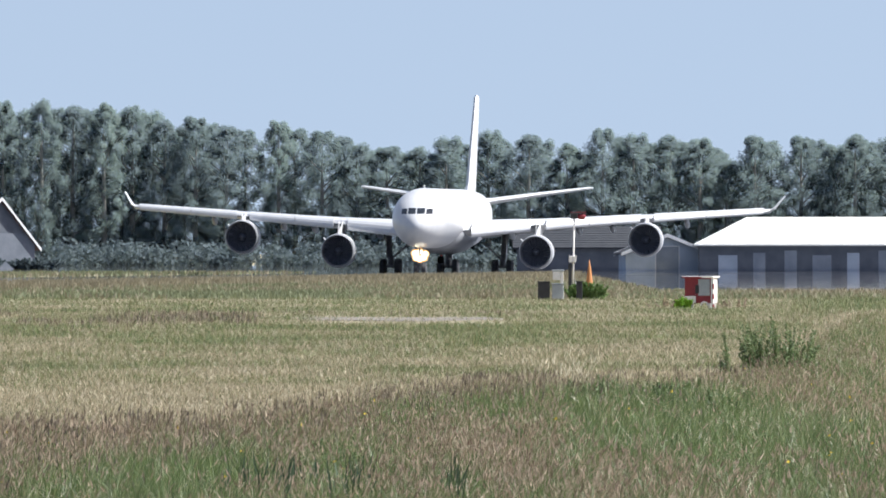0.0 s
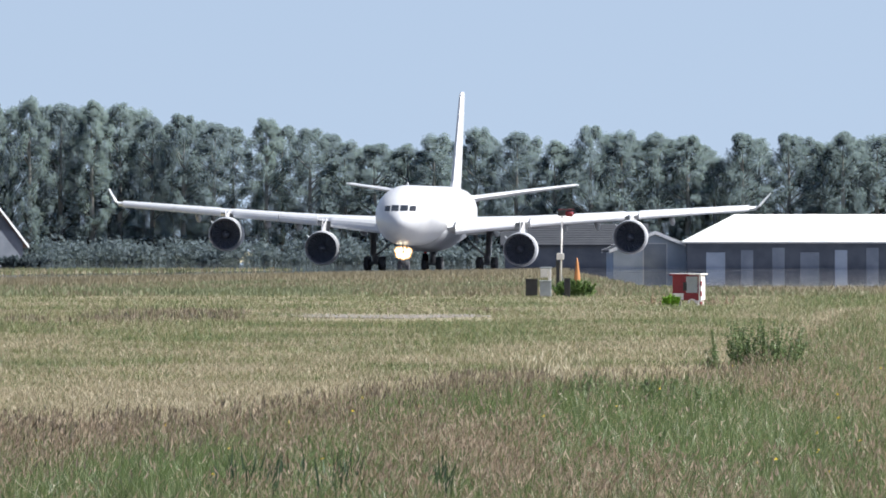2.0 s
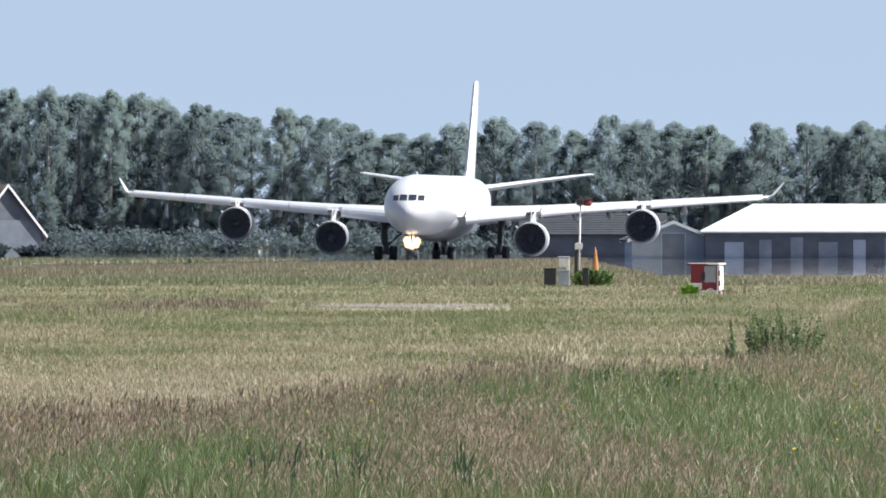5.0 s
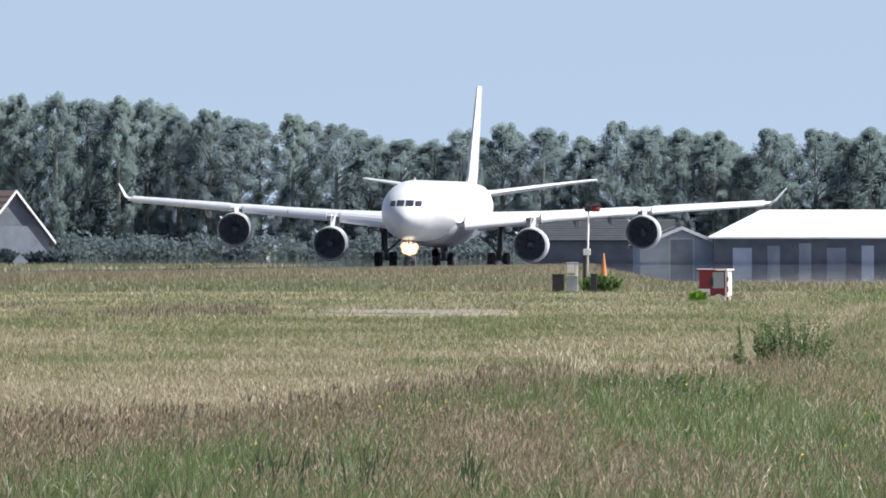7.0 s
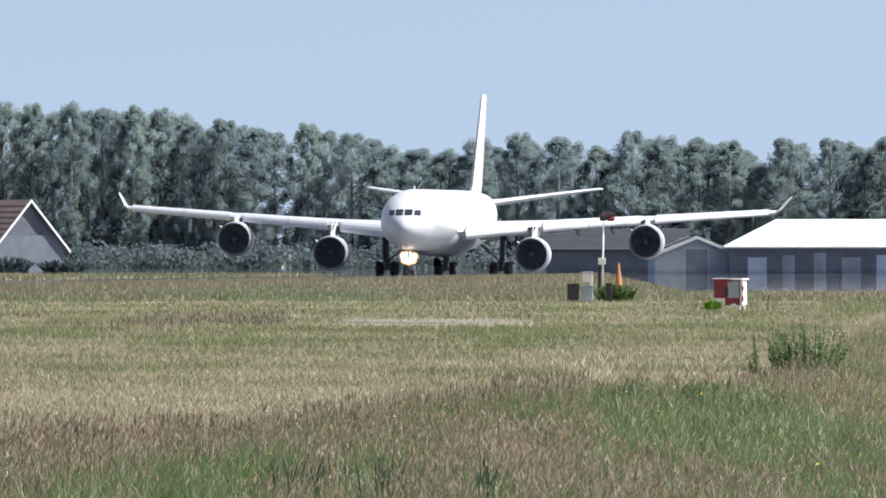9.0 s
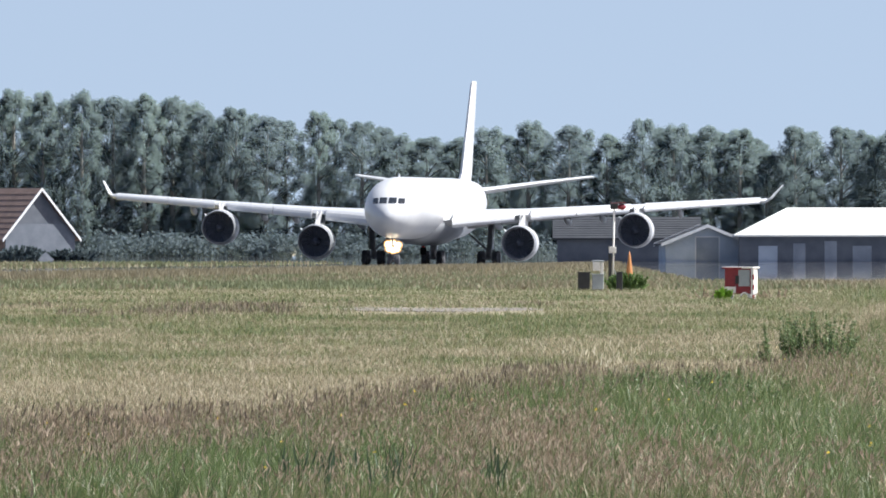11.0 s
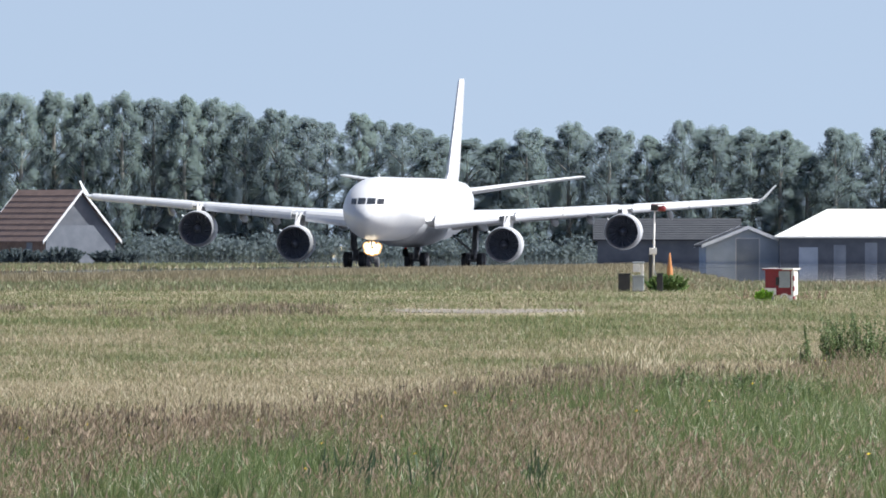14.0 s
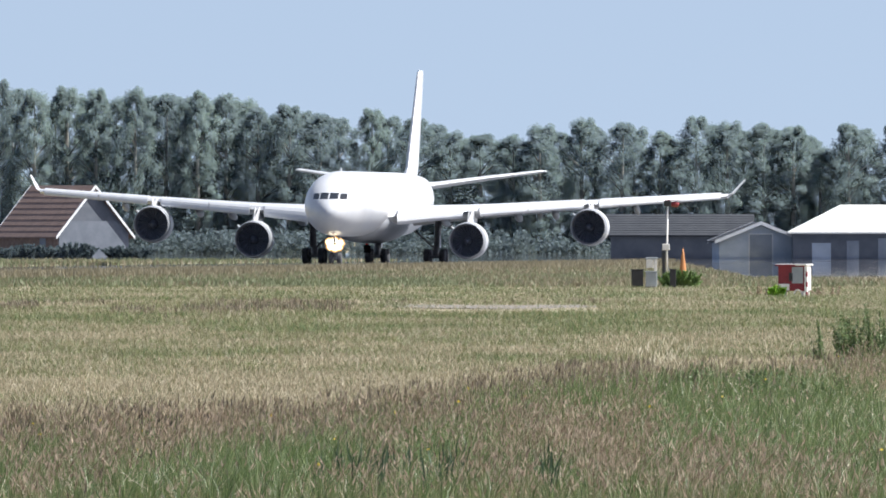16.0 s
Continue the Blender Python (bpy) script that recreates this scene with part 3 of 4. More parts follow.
def make_wheel_mesh(r, w):
    bm = bmesh.new()
    turned(bm, [(-w / 2, r * 0.45), (-w / 2, r * 0.86), (-w * 0.36, r), (w * 0.36, r), (w / 2, r * 0.86), (w / 2, r * 0.45)], 24, "X")
    me = bpy.data.meshes.new("wheel")
    bmesh.ops.recalc_face_normals(bm, faces=bm.faces)
    bm.to_mesh(me)
    bm.free()
    me.materials.append(RUBBER)
    hub = bmesh.new()
    turned(hub, [(-w * 0.46, r * 0.12), (-w * 0.46, r * 0.45), (w * 0.46, r * 0.45), (w * 0.46, r * 0.12)], 12, "X")
    for a in range(6):
        c = a * math.pi / 3
        tube(hub, (-w * 0.5, math.cos(c) * r * 0.3, math.sin(c) * r * 0.3), (w * 0.5, math.cos(c) * r * 0.3, math.sin(c) * r * 0.3), r * 0.06, r * 0.06, 6)
    rim = bpy.data.meshes.new("rim")
    hub.to_mesh(rim)
    hub.free()
    rim.materials.append(STEEL)
    return me, rim


TURNING = []    # the beacon's head and its place on the airliner
AXLES = []      # (axle, place on the airliner, wheel radius)


def make_axle(plane, x, y, radius, half, meshes):
    bm = bmesh.new()
    tube(bm, (-half, 0, 0), (half, 0, 0), 0.12, 0.12, 10)
    axle = part("axle", bm, STEEL, plane)
    axle.location = (x, y, radius)
    for sx in (-1, 1):
        shared("wheel", meshes[0], axle, pose(sx * half, 0, 0))
        shared("rim", meshes[1], axle, pose(sx * half, 0, 0))
    AXLES.append((axle, Vector((x, y, radius)), radius))


# along, half width, middle height and half height of the fuselage
HULL = ((0, 0.08, 4.5, 0.08), (0.12, 0.42, 4.5, 0.42), (0.45, 0.82, 4.53, 0.8), (1.0, 1.24, 4.6, 1.18), (1.8, 1.66, 4.7, 1.58), (2.6, 1.97, 4.82, 1.95), (3.6, 2.26, 4.97, 2.3), (5.0, 2.54, 5.12, 2.58),
        (7.0, 2.74, 5.23, 2.76), (9.5, 2.82, 5.28, 2.82), (20, 2.82, 5.28, 2.82), (32, 2.82, 5.28, 2.82), (44, 2.82, 5.28, 2.82), (53, 2.82, 5.28, 2.82), (58, 2.66, 5.44, 2.62),
        (63, 2.24, 5.78, 2.2), (67, 1.74, 6.16, 1.74), (71, 1.1, 6.62, 1.16), (74, 0.5, 6.95, 0.56), (75.2, 0.14, 7.05, 0.18))


def hull_y(x, z):
    """How far aft of the nose the skin lies, straight behind a point of the front view."""
    for y in np.arange(0.05, 12, 0.02):
        w, zc, hh = (np.interp(y, [r[0] for r in HULL], [r[k] for r in HULL]) for k in (1, 2, 3))
        if (x / w) ** 2 + ((z - zc) / hh) ** 2 <= 1:
            return float(y)
    return 12.0


def make_airliner():
    plane = empty("airliner")
    tagged(plane, "white four-engined wide-body airliner rolling on the runway", "airplane")
    # fuselage
    bm = bmesh.new()
    rings = []
    for y, w, zc, hh in HULL:
        rings.append([(w * math.cos(a), y, zc + hh * math.sin(a)) for a in (2 * math.pi * i / 48 for i in range(48))])
    loft(bm, rings)
    part("fuselage", bm, WHITE, plane, smooth=True)
    # belly fairing
    bm = bmesh.new()
    rings = []
    for y, w, low in ((19.5, 0.6, 2.7), (22, 2.3, 2.15), (26, 3.05, 1.9), (36, 3.1, 1.85), (42, 2.6, 2.05), (46.5, 0.7, 2.65)):
        rings.append([(w * math.cos(a), y, 3.9 + (3.9 - low) * math.sin(a)) for a in (math.pi + math.pi * i / 16 for i in range(17))] + [(w * 0.9, y, 4.2), (-w * 0.9, y, 4.2)])
    loft(bm, rings)
    part("belly_fairing", bm, BELLY, plane, "grey belly fairing", smooth=True)
    # cockpit windows lie on the nose
    for x0, x1, low, high in ((0.06, 0.78, 5.68, 6.22), (0.9, 1.45, 5.66, 6.16)):
        for side in (-1, 1):
            bm = bmesh.new()
            rows = []
            for z in (low, (low + high) / 2, high):
                row = [(side * x, hull_y(x, z) - 0.035, z) for x in (x0 + (x1 - x0) * k / 4 for k in range(5))]
                rows.append(row + [(p[0], p[1] + 0.12, p[2]) for p in row[::-1]])
            loft(bm, rows)
            part("cockpit_window", bm, GLASS, plane, "dark cockpit windscreen pane")
    # fin and tailplanes
    bm = bmesh.new()
    loft(bm, [[(k * th, lead + u * ch, z) for u, k in ((0, 0), (0.06, 0.6), (0.3, 1), (0.65, 0.75), (1, 0.06), (1, -0.06), (0.65, -0.75), (0.3, -1), (0.06, -0.6))]
              for z, lead, ch, th in ((7.4, 59.2, 9.6, 0.5), (8.6, 61.8, 8.2, 0.43), (13, 65.9, 6.2, 0.34), (17.0, 69.6, 4.1, 0.24), (17.3, 70.1, 3.4, 0.14))])
    part("tail_fin", bm, WHITE, plane, smooth=False)
    for side in (-1, 1):
        bm = bmesh.new()
        loft(bm, [wing_ring(side * x, lead, ch, z, th) for x, lead, ch, z, th in ((0.8, 64.2, 6.6, 6.85, 0.72), (2.0, 65.1, 5.9, 7.0, 0.62), (6.5, 68.3, 4.1, 7.7, 0.44), (10.9, 71.4, 2.5, 8.32, 0.26), (11.25, 71.9, 1.9, 8.36, 0.16))])
        part("tailplane", bm, WHITE, plane)
    # wings
    stations = ((2.2, 23.4, 13.6, 4.15, 1.75), (5.5, 25.6, 11.2, 4.42, 1.45), (9.4, 28.2, 9.0, 4.72, 1.1), (15, 31.9, 7.2, 5.12, 0.85), (19.3, 34.7, 5.9, 5.42, 0.72), (25, 38.4, 4.3, 5.82, 0.55), (30.4, 41.9, 2.9, 6.2, 0.4))

    def wing_at(x):
        return [np.interp(x, [s[0] for s in stations], [s[k] for s in stations]) for k in (1, 2, 3, 4)]

    for side in (-1, 1):
        bm = bmesh.new()
        loft(bm, [wing_ring(side * x, lead, ch, z, th, 0.1 * ch / 13) for x, lead, ch, z, th in stations])
        wing = part("wing", bm, WHITE, plane)
        # slats let down along the leading edge, between the pylons
        for x0, x1 in ((3.4, 8.7), (10.1, 14.0), (14.05, 18.6), (19.9, 24.6), (24.65, 29.9)):
            bm, rings = bmesh.new(), []
            for x in (x0, (x0 + x1) / 2, x1):
                lead, ch, z, th = wing_at(x)
                s = 0.27 + 0.6 * th
                outer = [(-0.62, -0.62), (-0.72, -0.42), (-0.66, -0.16), (-0.46, 0.1), (-0.1, 0.34), (0.5, 0.52), (0.9, 0.56)]
                inner = [(0.86, 0.5), (0.1, 0.2), (-0.3, -0.08), (-0.5, -0.34)]
                rings.append([(side * x, lead + u * s, z + 0.06 + k * s) for u, k in outer + inner])
            loft(bm, rings)
            part("slat", bm, WHITE, wing, "extended leading-edge slat")
        # flaps let down a little
        for x0, x1 in ((3.2, 9.3), (9.5, 16.5), (16.6, 22.5)):
            bm, rings = bmesh.new(), []
            for x in (x0, x1):
                lead, ch, z, th = wing_at(x)
                y, d = lead + ch * 0.93, ch * 0.17
                rings.append([(side * x, y, z - 0.14), (side * x, y + d * 0.2, z + 0.05), (side * x, y + d, z - d * 0.38), (side * x, y + d * 0.2, z - 0.34)])
            loft(bm, rings)
            part("flap", bm, BELLY, wing, "grey flap drooped for take-off")
        for x in (6.3, 12.6, 15.7, 22.6):
            lead, ch, z, th = wing_at(x)
            bm = bmesh.new()
            loft(bm, [[(side * x + 0.26 * k * math.cos(a), lead + ch * (0.45 + 0.78 * u), z - 0.5 - 0.45 * u + 0.42 * k * math.sin(a)) for a in (2 * math.pi * i / 10 for i in range(10))]
                      for u, k in ((0, 0.15), (0.15, 0.7), (0.4, 1), (0.7, 0.85), (1, 0.1))])
            part("flap_track_fairing", bm, BELLY, wing, smooth=True)
        bm = bmesh.new()
        loft(bm, [[(side * (x + k * th * 0.9), lead + u * ch, z - k * th * 0.45) for u, k in ((0, 0), (0.1, 0.6), (0.45, 1), (1, 0.1), (1, -0.1), (0.45, -1), (0.1, -0.6))]
                  for x, lead, ch, z, th in ((30.3, 41.8, 2.95, 6.2, 0.16), (30.75, 42.4, 2.5, 6.45, 0.12), (31.2, 43.6, 1.9, 7.05, 0.09), (31.65, 45.0, 1.1, 7.65, 0.06))])
        part("winglet", bm, WHITE, wing)
    # engines
    for x, y, z in ((9.37, 24.0, 2.15), (19.2, 31.6, 3.4)):
        for side in (-1, 1):
            at = pose(side * x, y, z)
            bm = bmesh.new()
            turned(bm, [(0.4, 1.41), (0.5, 1.53), (0.93, 1.58), (0.96, 1.615), (1.3, 1.63), (2.2, 1.65), (3.6, 1.56), (5.2, 1.28), (5.25, 1.2), (3.0, 1.34), (1.3, 1.37), (0.5, 1.41)], 44, caps=False)
            engine = part("engine", bm, WHITE, plane, "white turbofan nacelle", True)
            engine.matrix_basis = at
            bm = bmesh.new()
            turned(bm, [(0.95, 1.612), (0.52, 1.585), (0.28, 1.56), (0.1, 1.525), (0.0, 1.49), (0.06, 1.455), (0.3, 1.42), (0.52, 1.4)], 44, caps=False)
            part("inlet_lip", bm, METAL, engine, "metal inlet lip with shade in its colour", True)
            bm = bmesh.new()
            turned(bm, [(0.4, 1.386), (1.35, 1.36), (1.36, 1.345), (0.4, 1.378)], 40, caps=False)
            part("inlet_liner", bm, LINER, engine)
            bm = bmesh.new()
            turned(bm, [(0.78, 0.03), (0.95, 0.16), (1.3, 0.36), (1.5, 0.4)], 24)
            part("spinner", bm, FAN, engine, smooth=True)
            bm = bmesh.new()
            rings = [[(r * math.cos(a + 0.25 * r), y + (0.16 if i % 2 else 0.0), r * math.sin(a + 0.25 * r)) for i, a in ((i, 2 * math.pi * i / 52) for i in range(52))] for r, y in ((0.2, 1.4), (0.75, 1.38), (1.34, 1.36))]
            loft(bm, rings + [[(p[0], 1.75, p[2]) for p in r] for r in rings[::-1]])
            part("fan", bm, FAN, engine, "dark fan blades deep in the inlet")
            bm = bmesh.new()
            turned(bm, [(3.2, 0.9), (5.0, 0.85), (6.3, 0.55), (6.35, 0.4), (7.2, 0.05)], 24)
            part("exhaust_cone", bm, EXHAUST, engine, "burnt metal exhaust cone", True)
            lead, ch, wz, th = wing_at(x)
            bm = bmesh.new()
            loft(bm, [[(sx * t, py, pz) for sx, t, py, pz in ((-1, 0.04, 0.9, 1.5), (-1, 0.2, 2.2, 1.45), (-1, 0.22, 5.6, 1.0), (1, 0.22, 5.6, 1.0), (1, 0.2, 2.2, 1.45), (1, 0.04, 0.9, 1.5))],
                      [(sx * t, py, pz) for sx, t, py, pz in ((-1, 0.04, 1.1, 1.72), (-1, 0.2, lead - y - 0.4, wz - z + 0.25), (-1, 0.22, lead - y + 3.4, wz - z), (1, 0.22, lead - y + 3.4, wz - z), (1, 0.2, lead - y - 0.4, wz - z + 0.25), (1, 0.04, 1.1, 1.72))]])
            part("pylon", bm, WHITE, engine)
            bm = bmesh.new()
            loft(bm, [[(-1.28, 1.2, 0.98), (-1.24, 1.2, 1.02), (-1.24, 2.4, 1.06), (-1.28, 2.4, 1.02)], [(-1.5, 1.5, 1.22), (-1.48, 1.5, 1.24), (-1.48, 2.4, 1.26), (-1.5, 2.4, 1.24)]])
            part("strake", bm, WHITE, engine)
    # landing gear
    main = make_wheel_mesh(0.7, 0.5)
    small = make_wheel_mesh(0.53, 0.38)

    def leg(name, x, y, top, out, r):
        bm = bmesh.new()
        tube(bm, (x, y, 0.75), (x + out, y - 0.1, top), r, r * 1.35, 12)
        tube(bm, (x, y, 0.8), (x, y, 1.5), r * 1.25, r * 1.25, 12)
        strut = part(name, bm, STEEL, plane, "grey steel landing gear leg")
        bm = bmesh.new()
        tube(bm, (x, y - 0.15, 1.35), (x - (1.9 if x > 0 else -1.9 if x < 0 else 0), y - (0 if x else 1.7), 3.0), 0.09, 0.09, 8)
        part("side_brace", bm, STEEL, strut)
        bm = bmesh.new()
        box(bm, x + (0.32 if x > 0 else -0.38 if x < 0 else 0.34), y - 0.7, 1.5, x + (0.38 if x > 0 else -0.32 if x < 0 else 0.4), y + 0.7, 3.4, 0.02)
        part("gear_door", bm, BELLY, strut)
        return strut

    for x, out in ((-5.34, -0.25), (5.34, 0.25), (0, 0)):
        y = 36.6 if x else 38.2
        strut = leg("main_gear_leg" if x else "centre_gear_leg", x, y, 3.9 if x else 2.3, out, 0.24)
        bm = bmesh.new()
        box(bm, x - 0.16, y - 1.15, 0.58, x + 0.16, y + 1.15, 0.84, 0.04)
        part("bogie_beam", bm, STEEL, strut)
        for dy in (-0.99, 0.99):
            make_axle(plane, x, y + dy, 0.7, 0.7, main)
    strut = leg("nose_gear_leg", 0, 6.3, 3.0, 0, 0.15)
    make_axle(plane, 0, 6.3, 0.53, 0.36, small)
    # lights on the nose leg, oversized, with glowing rings that imitate their bloom
    for x, z in ((-0.46, 1.98), (0.46, 1.92), (0.0, 1.5), (-0.02, 2.08), (-0.36, 1.62), (0.34, 1.6)):
        bm = bmesh.new()
        turned(bm, [(0.3, 0.1), (0.05, 0.34), (0.0, 0.36), (0.04, 0.34)], 20)
        lamp = part("landing_light", bm, STEEL, plane, "landing light on the nose leg, shining warm white", True)
        lamp.location = (x, 5.7, z)
        bm = bmesh.new()
        turned(bm, [(-0.12, 0.04), (-0.1, 0.16), (-0.03, 0.26), (0.02, 0.25)], 20)
        part("lens", bm, LAMP, lamp, "glowing warm lens", True)
        bm = bmesh.new()
        turned(bm, [(-0.02, 0.27), (-0.05, 0.36), (0.02, 0.4), (0.05, 0.3)], 20, caps=False)
        part("bloom_ring", bm, RIMGLOW, lamp, "added orange ring imitating the lamp's bloom", True)
    bm = bmesh.new()
    turned(bm, [(1.86, 0.16), (1.74, 0.13), (1.66, 0.03)], 12, "Z")
    part("beacon", bm, BEACON, plane, "red anti-collision beacon").location = (0, 30, 0)
    # oversized head added to block the steady lamp; its turning slits make flashes
    bm = bmesh.new()
    tube(bm, (0, 0, -0.32), (0, 0, -0.28), 0.26, 0.28, 20)
    tube(bm, (0, 0, 0.28), (0, 0, 0.36), 0.28, 0.22, 20)
    box(bm, -0.24, 0.14, -0.3, 0.24, 0.18, 0.3)
    for k in range(7):
        box(bm, -0.246 + k * 0.08, -0.24, -0.3, -0.234 + k * 0.08, 0.15, 0.3)
    head = part("beacon_head", bm, HOODBLACK, plane, "added turning slit head that makes the red lens flash")
    head.location = (0, 30, 1.36)
    bm = bmesh.new()
    box(bm, -0.235, 0.09, -0.27, 0.235, 0.135, 0.27, 0.01)
    part("lens", bm, FLASH, head, "glowing red lens")
    TURNING.append((head, Vector((0, 30, 1.36))))
    bm = bmesh.new()
    turned(bm, [(8.08, 0.1), (8.3, 0.08), (8.42, 0.02)], 8, "Z")
    part("antenna", bm, WHITE, plane).location = (0, 10, 0)
    return plane


# ---- houses ----
def house(name, m, length, width, eave, ridge, roof_mat, wall_mat, gable_mat, label, hip=0.0, over=0.5, trim=True):
    """Ridge along x, gable ends at both x ends; the nearer gable is at +x. hip: how far the ridge stops short."""
    h = empty(name, m)
    bm = bmesh.new()
    box(bm, -length / 2, -width / 2, 0, length / 2, width / 2, eave)
    part("wall", bm, wall_mat, h)
    for s in (-1, 1):
        bm = bmesh.new()
        x = s * length / 2
        loft(bm, [[(x - s * 0.25, -width / 2, eave), (x - s * 0.25, width / 2, eave), (x - s * (0.25 + hip), 0, ridge - 0.15)], [(x, -width / 2, eave), (x, width / 2, eave), (x - s * hip, 0, ridge - 0.15)]])
        part("gable", bm, gable_mat, h)
    slope = (ridge - eave) / (width / 2)
    for s in (-1, 1):
        bm = bmesh.new()
        e, z0 = s * (width / 2 + over), eave - over * slope
        a = [(-length / 2 - over, e, z0), (length / 2 + over, e, z0), (length / 2 + over - hip, 0, ridge), (-length / 2 - over + hip, 0, ridge)]
        loft(bm, [a, [(x, y, z + 0.18) for x, y, z in a]])
        roof = part("roof", bm, roof_mat, h)
        # courses
        for k in range(1, 9):
            u = k / 9
            bm = bmesh.new()
            y, z = e * (1 - u), z0 + (ridge - z0) * u + 0.18
            hh = hip * u
            box(bm, -length / 2 - over + hh, y - 0.05, z - 0.05, length / 2 + over - hh, y + 0.05, z + 0.012)
            part("roof_course", bm, roof_mat, roof)
    if hip:
        for s in (-1, 1):
            bm = bmesh.new()
            x = s * (length / 2 + over)
            loft(bm, [[(x, -width / 2 - over, eave - over * slope), (x, width / 2 + over, eave - over * slope), (x - s * hip, 0, ridge)],
                      [(x, -width / 2 - over, eave - over * slope + 0.18), (x, width / 2 + over, eave - over * slope + 0.18), (x - s * hip, 0, ridge + 0.18)]])
            part("hip", bm, roof_mat, h)
    if trim:
        for s in (-1, 1):
            for t in (-1, 1):
                bm = bmesh.new()
                x = s * (length / 2 + over)
                e, z0 = t * (width / 2 + over), eave - over * slope
                loft(bm, [[(x, e, z0 - 0.12), (x + s * 0.12, e, z0 - 0.12), (x + s * 0.12, e, z0 + 0.24), (x, e, z0 + 0.24)], [(x, 0, ridge - 0.12), (x + s * 0.12, 0, ridge - 0.12), (x + s * 0.12, 0, ridge + 0.24), (x, 0, ridge + 0.24)]])
                part("bargeboard", bm, TRIM, h, "white painted bargeboard")
    return tagged(h, label, "house")


def opening(h, name, x, y, z0, w, ht, facing, mat, frame_mat=None):
    """A door or window set in a wall: facing 'front' (-y) or 'end' (+x)."""
    bm = bmesh.new()
    d = 0.06
    if facing == "front":
        box(bm, x - w / 2, y - d, z0, x + w / 2, y + d, z0 + ht, 0.01)
    else:
        box(bm, x - d, y - w / 2, z0, x + d, y + w / 2, z0 + ht, 0.01)
    o = part(name, bm, mat, h)
    if frame_mat:
        for u0, u1, v0, v1 in ((-w / 2 - 0.1, -w / 2, z0, z0 + ht), (w / 2, w / 2 + 0.1, z0, z0 + ht), (-w / 2 - 0.1, w / 2 + 0.1, z0 + ht, z0 + ht + 0.1), (-w / 2 - 0.1, w / 2 + 0.1, z0 - 0.1, z0)):
            bm = bmesh.new()
            if facing == "front":
                box(bm, x + u0, y - d - 0.03, v0, x + u1, y, v1)
            else:
                box(bm, x, y + u0, v0, x + d + 0.03, y + u1, v1)
            part("frame", bm, frame_mat, o)


def build_houses():
    # farmhouse with a brown roof and a pale gable end
    h = house("farmhouse", pose(-54.2, 2005, 0, 0, 0, -58), 13.5, 9.4, 2.7, 8.0, ROOFBROWN, WALLBRICK, WALLDARK, "farmhouse with brown tiled roof and white-edged gable")
    bm = bmesh.new()
    loft(bm, [[(x, -4.6, 0), (x, 4.6, 0), (x, 4.6, 2.7), (x, 3.35, 4.1), (x, -3.35, 4.1), (x, -4.6, 2.7)] for x in (6.76, 6.9)])
    part("end_wall", bm, SHADEPLASTER, h, "plastered lower gable wall with shade in its colour")
    opening(h, "door", 3.4, -4.7, 0, 1.3, 2.3, "front", PLASTER, None)
    # low building with a pale-edged gable
    h = house("farm_building", pose(23.4, 1858, 0, 0, 0, -87), 12, 8.8, 1.95, 3.75, ROOFGREY, WALLGREY, WALLGREY, "low blue-grey building with dark grey roof and pale gable")
    opening(h, "door", 6.0, 0, 0, 2.4, 2.6, "end", PLASTER, WALLWHITE)
    h = house("low_barn", pose(15.5, 1890, 0), 15, 8, 2.6, 4.6, ROOFGREY, WALLDARK, WALLDARK, "low dark barn with dark grey tiled roof", trim=False)
    # long white-roofed shed
    h = house("long_shed", pose(56, 1850, 0), 58, 12, 2.9, 5.55, ROOFWHITE, WALLDARK, WALLDARK, "long dark shed with bright white sheet roof", hip=5.6, trim=False)
    for k in range(15):
        opening(h, "shed_door", -26 + k * 3.3, -6.0, 0, 1.3 if k % 3 else 2.0, 1.7 + 0.5 * ((k * 7) % 3) / 2, "front", PLASTER if k % 4 else WALLGREY, None)


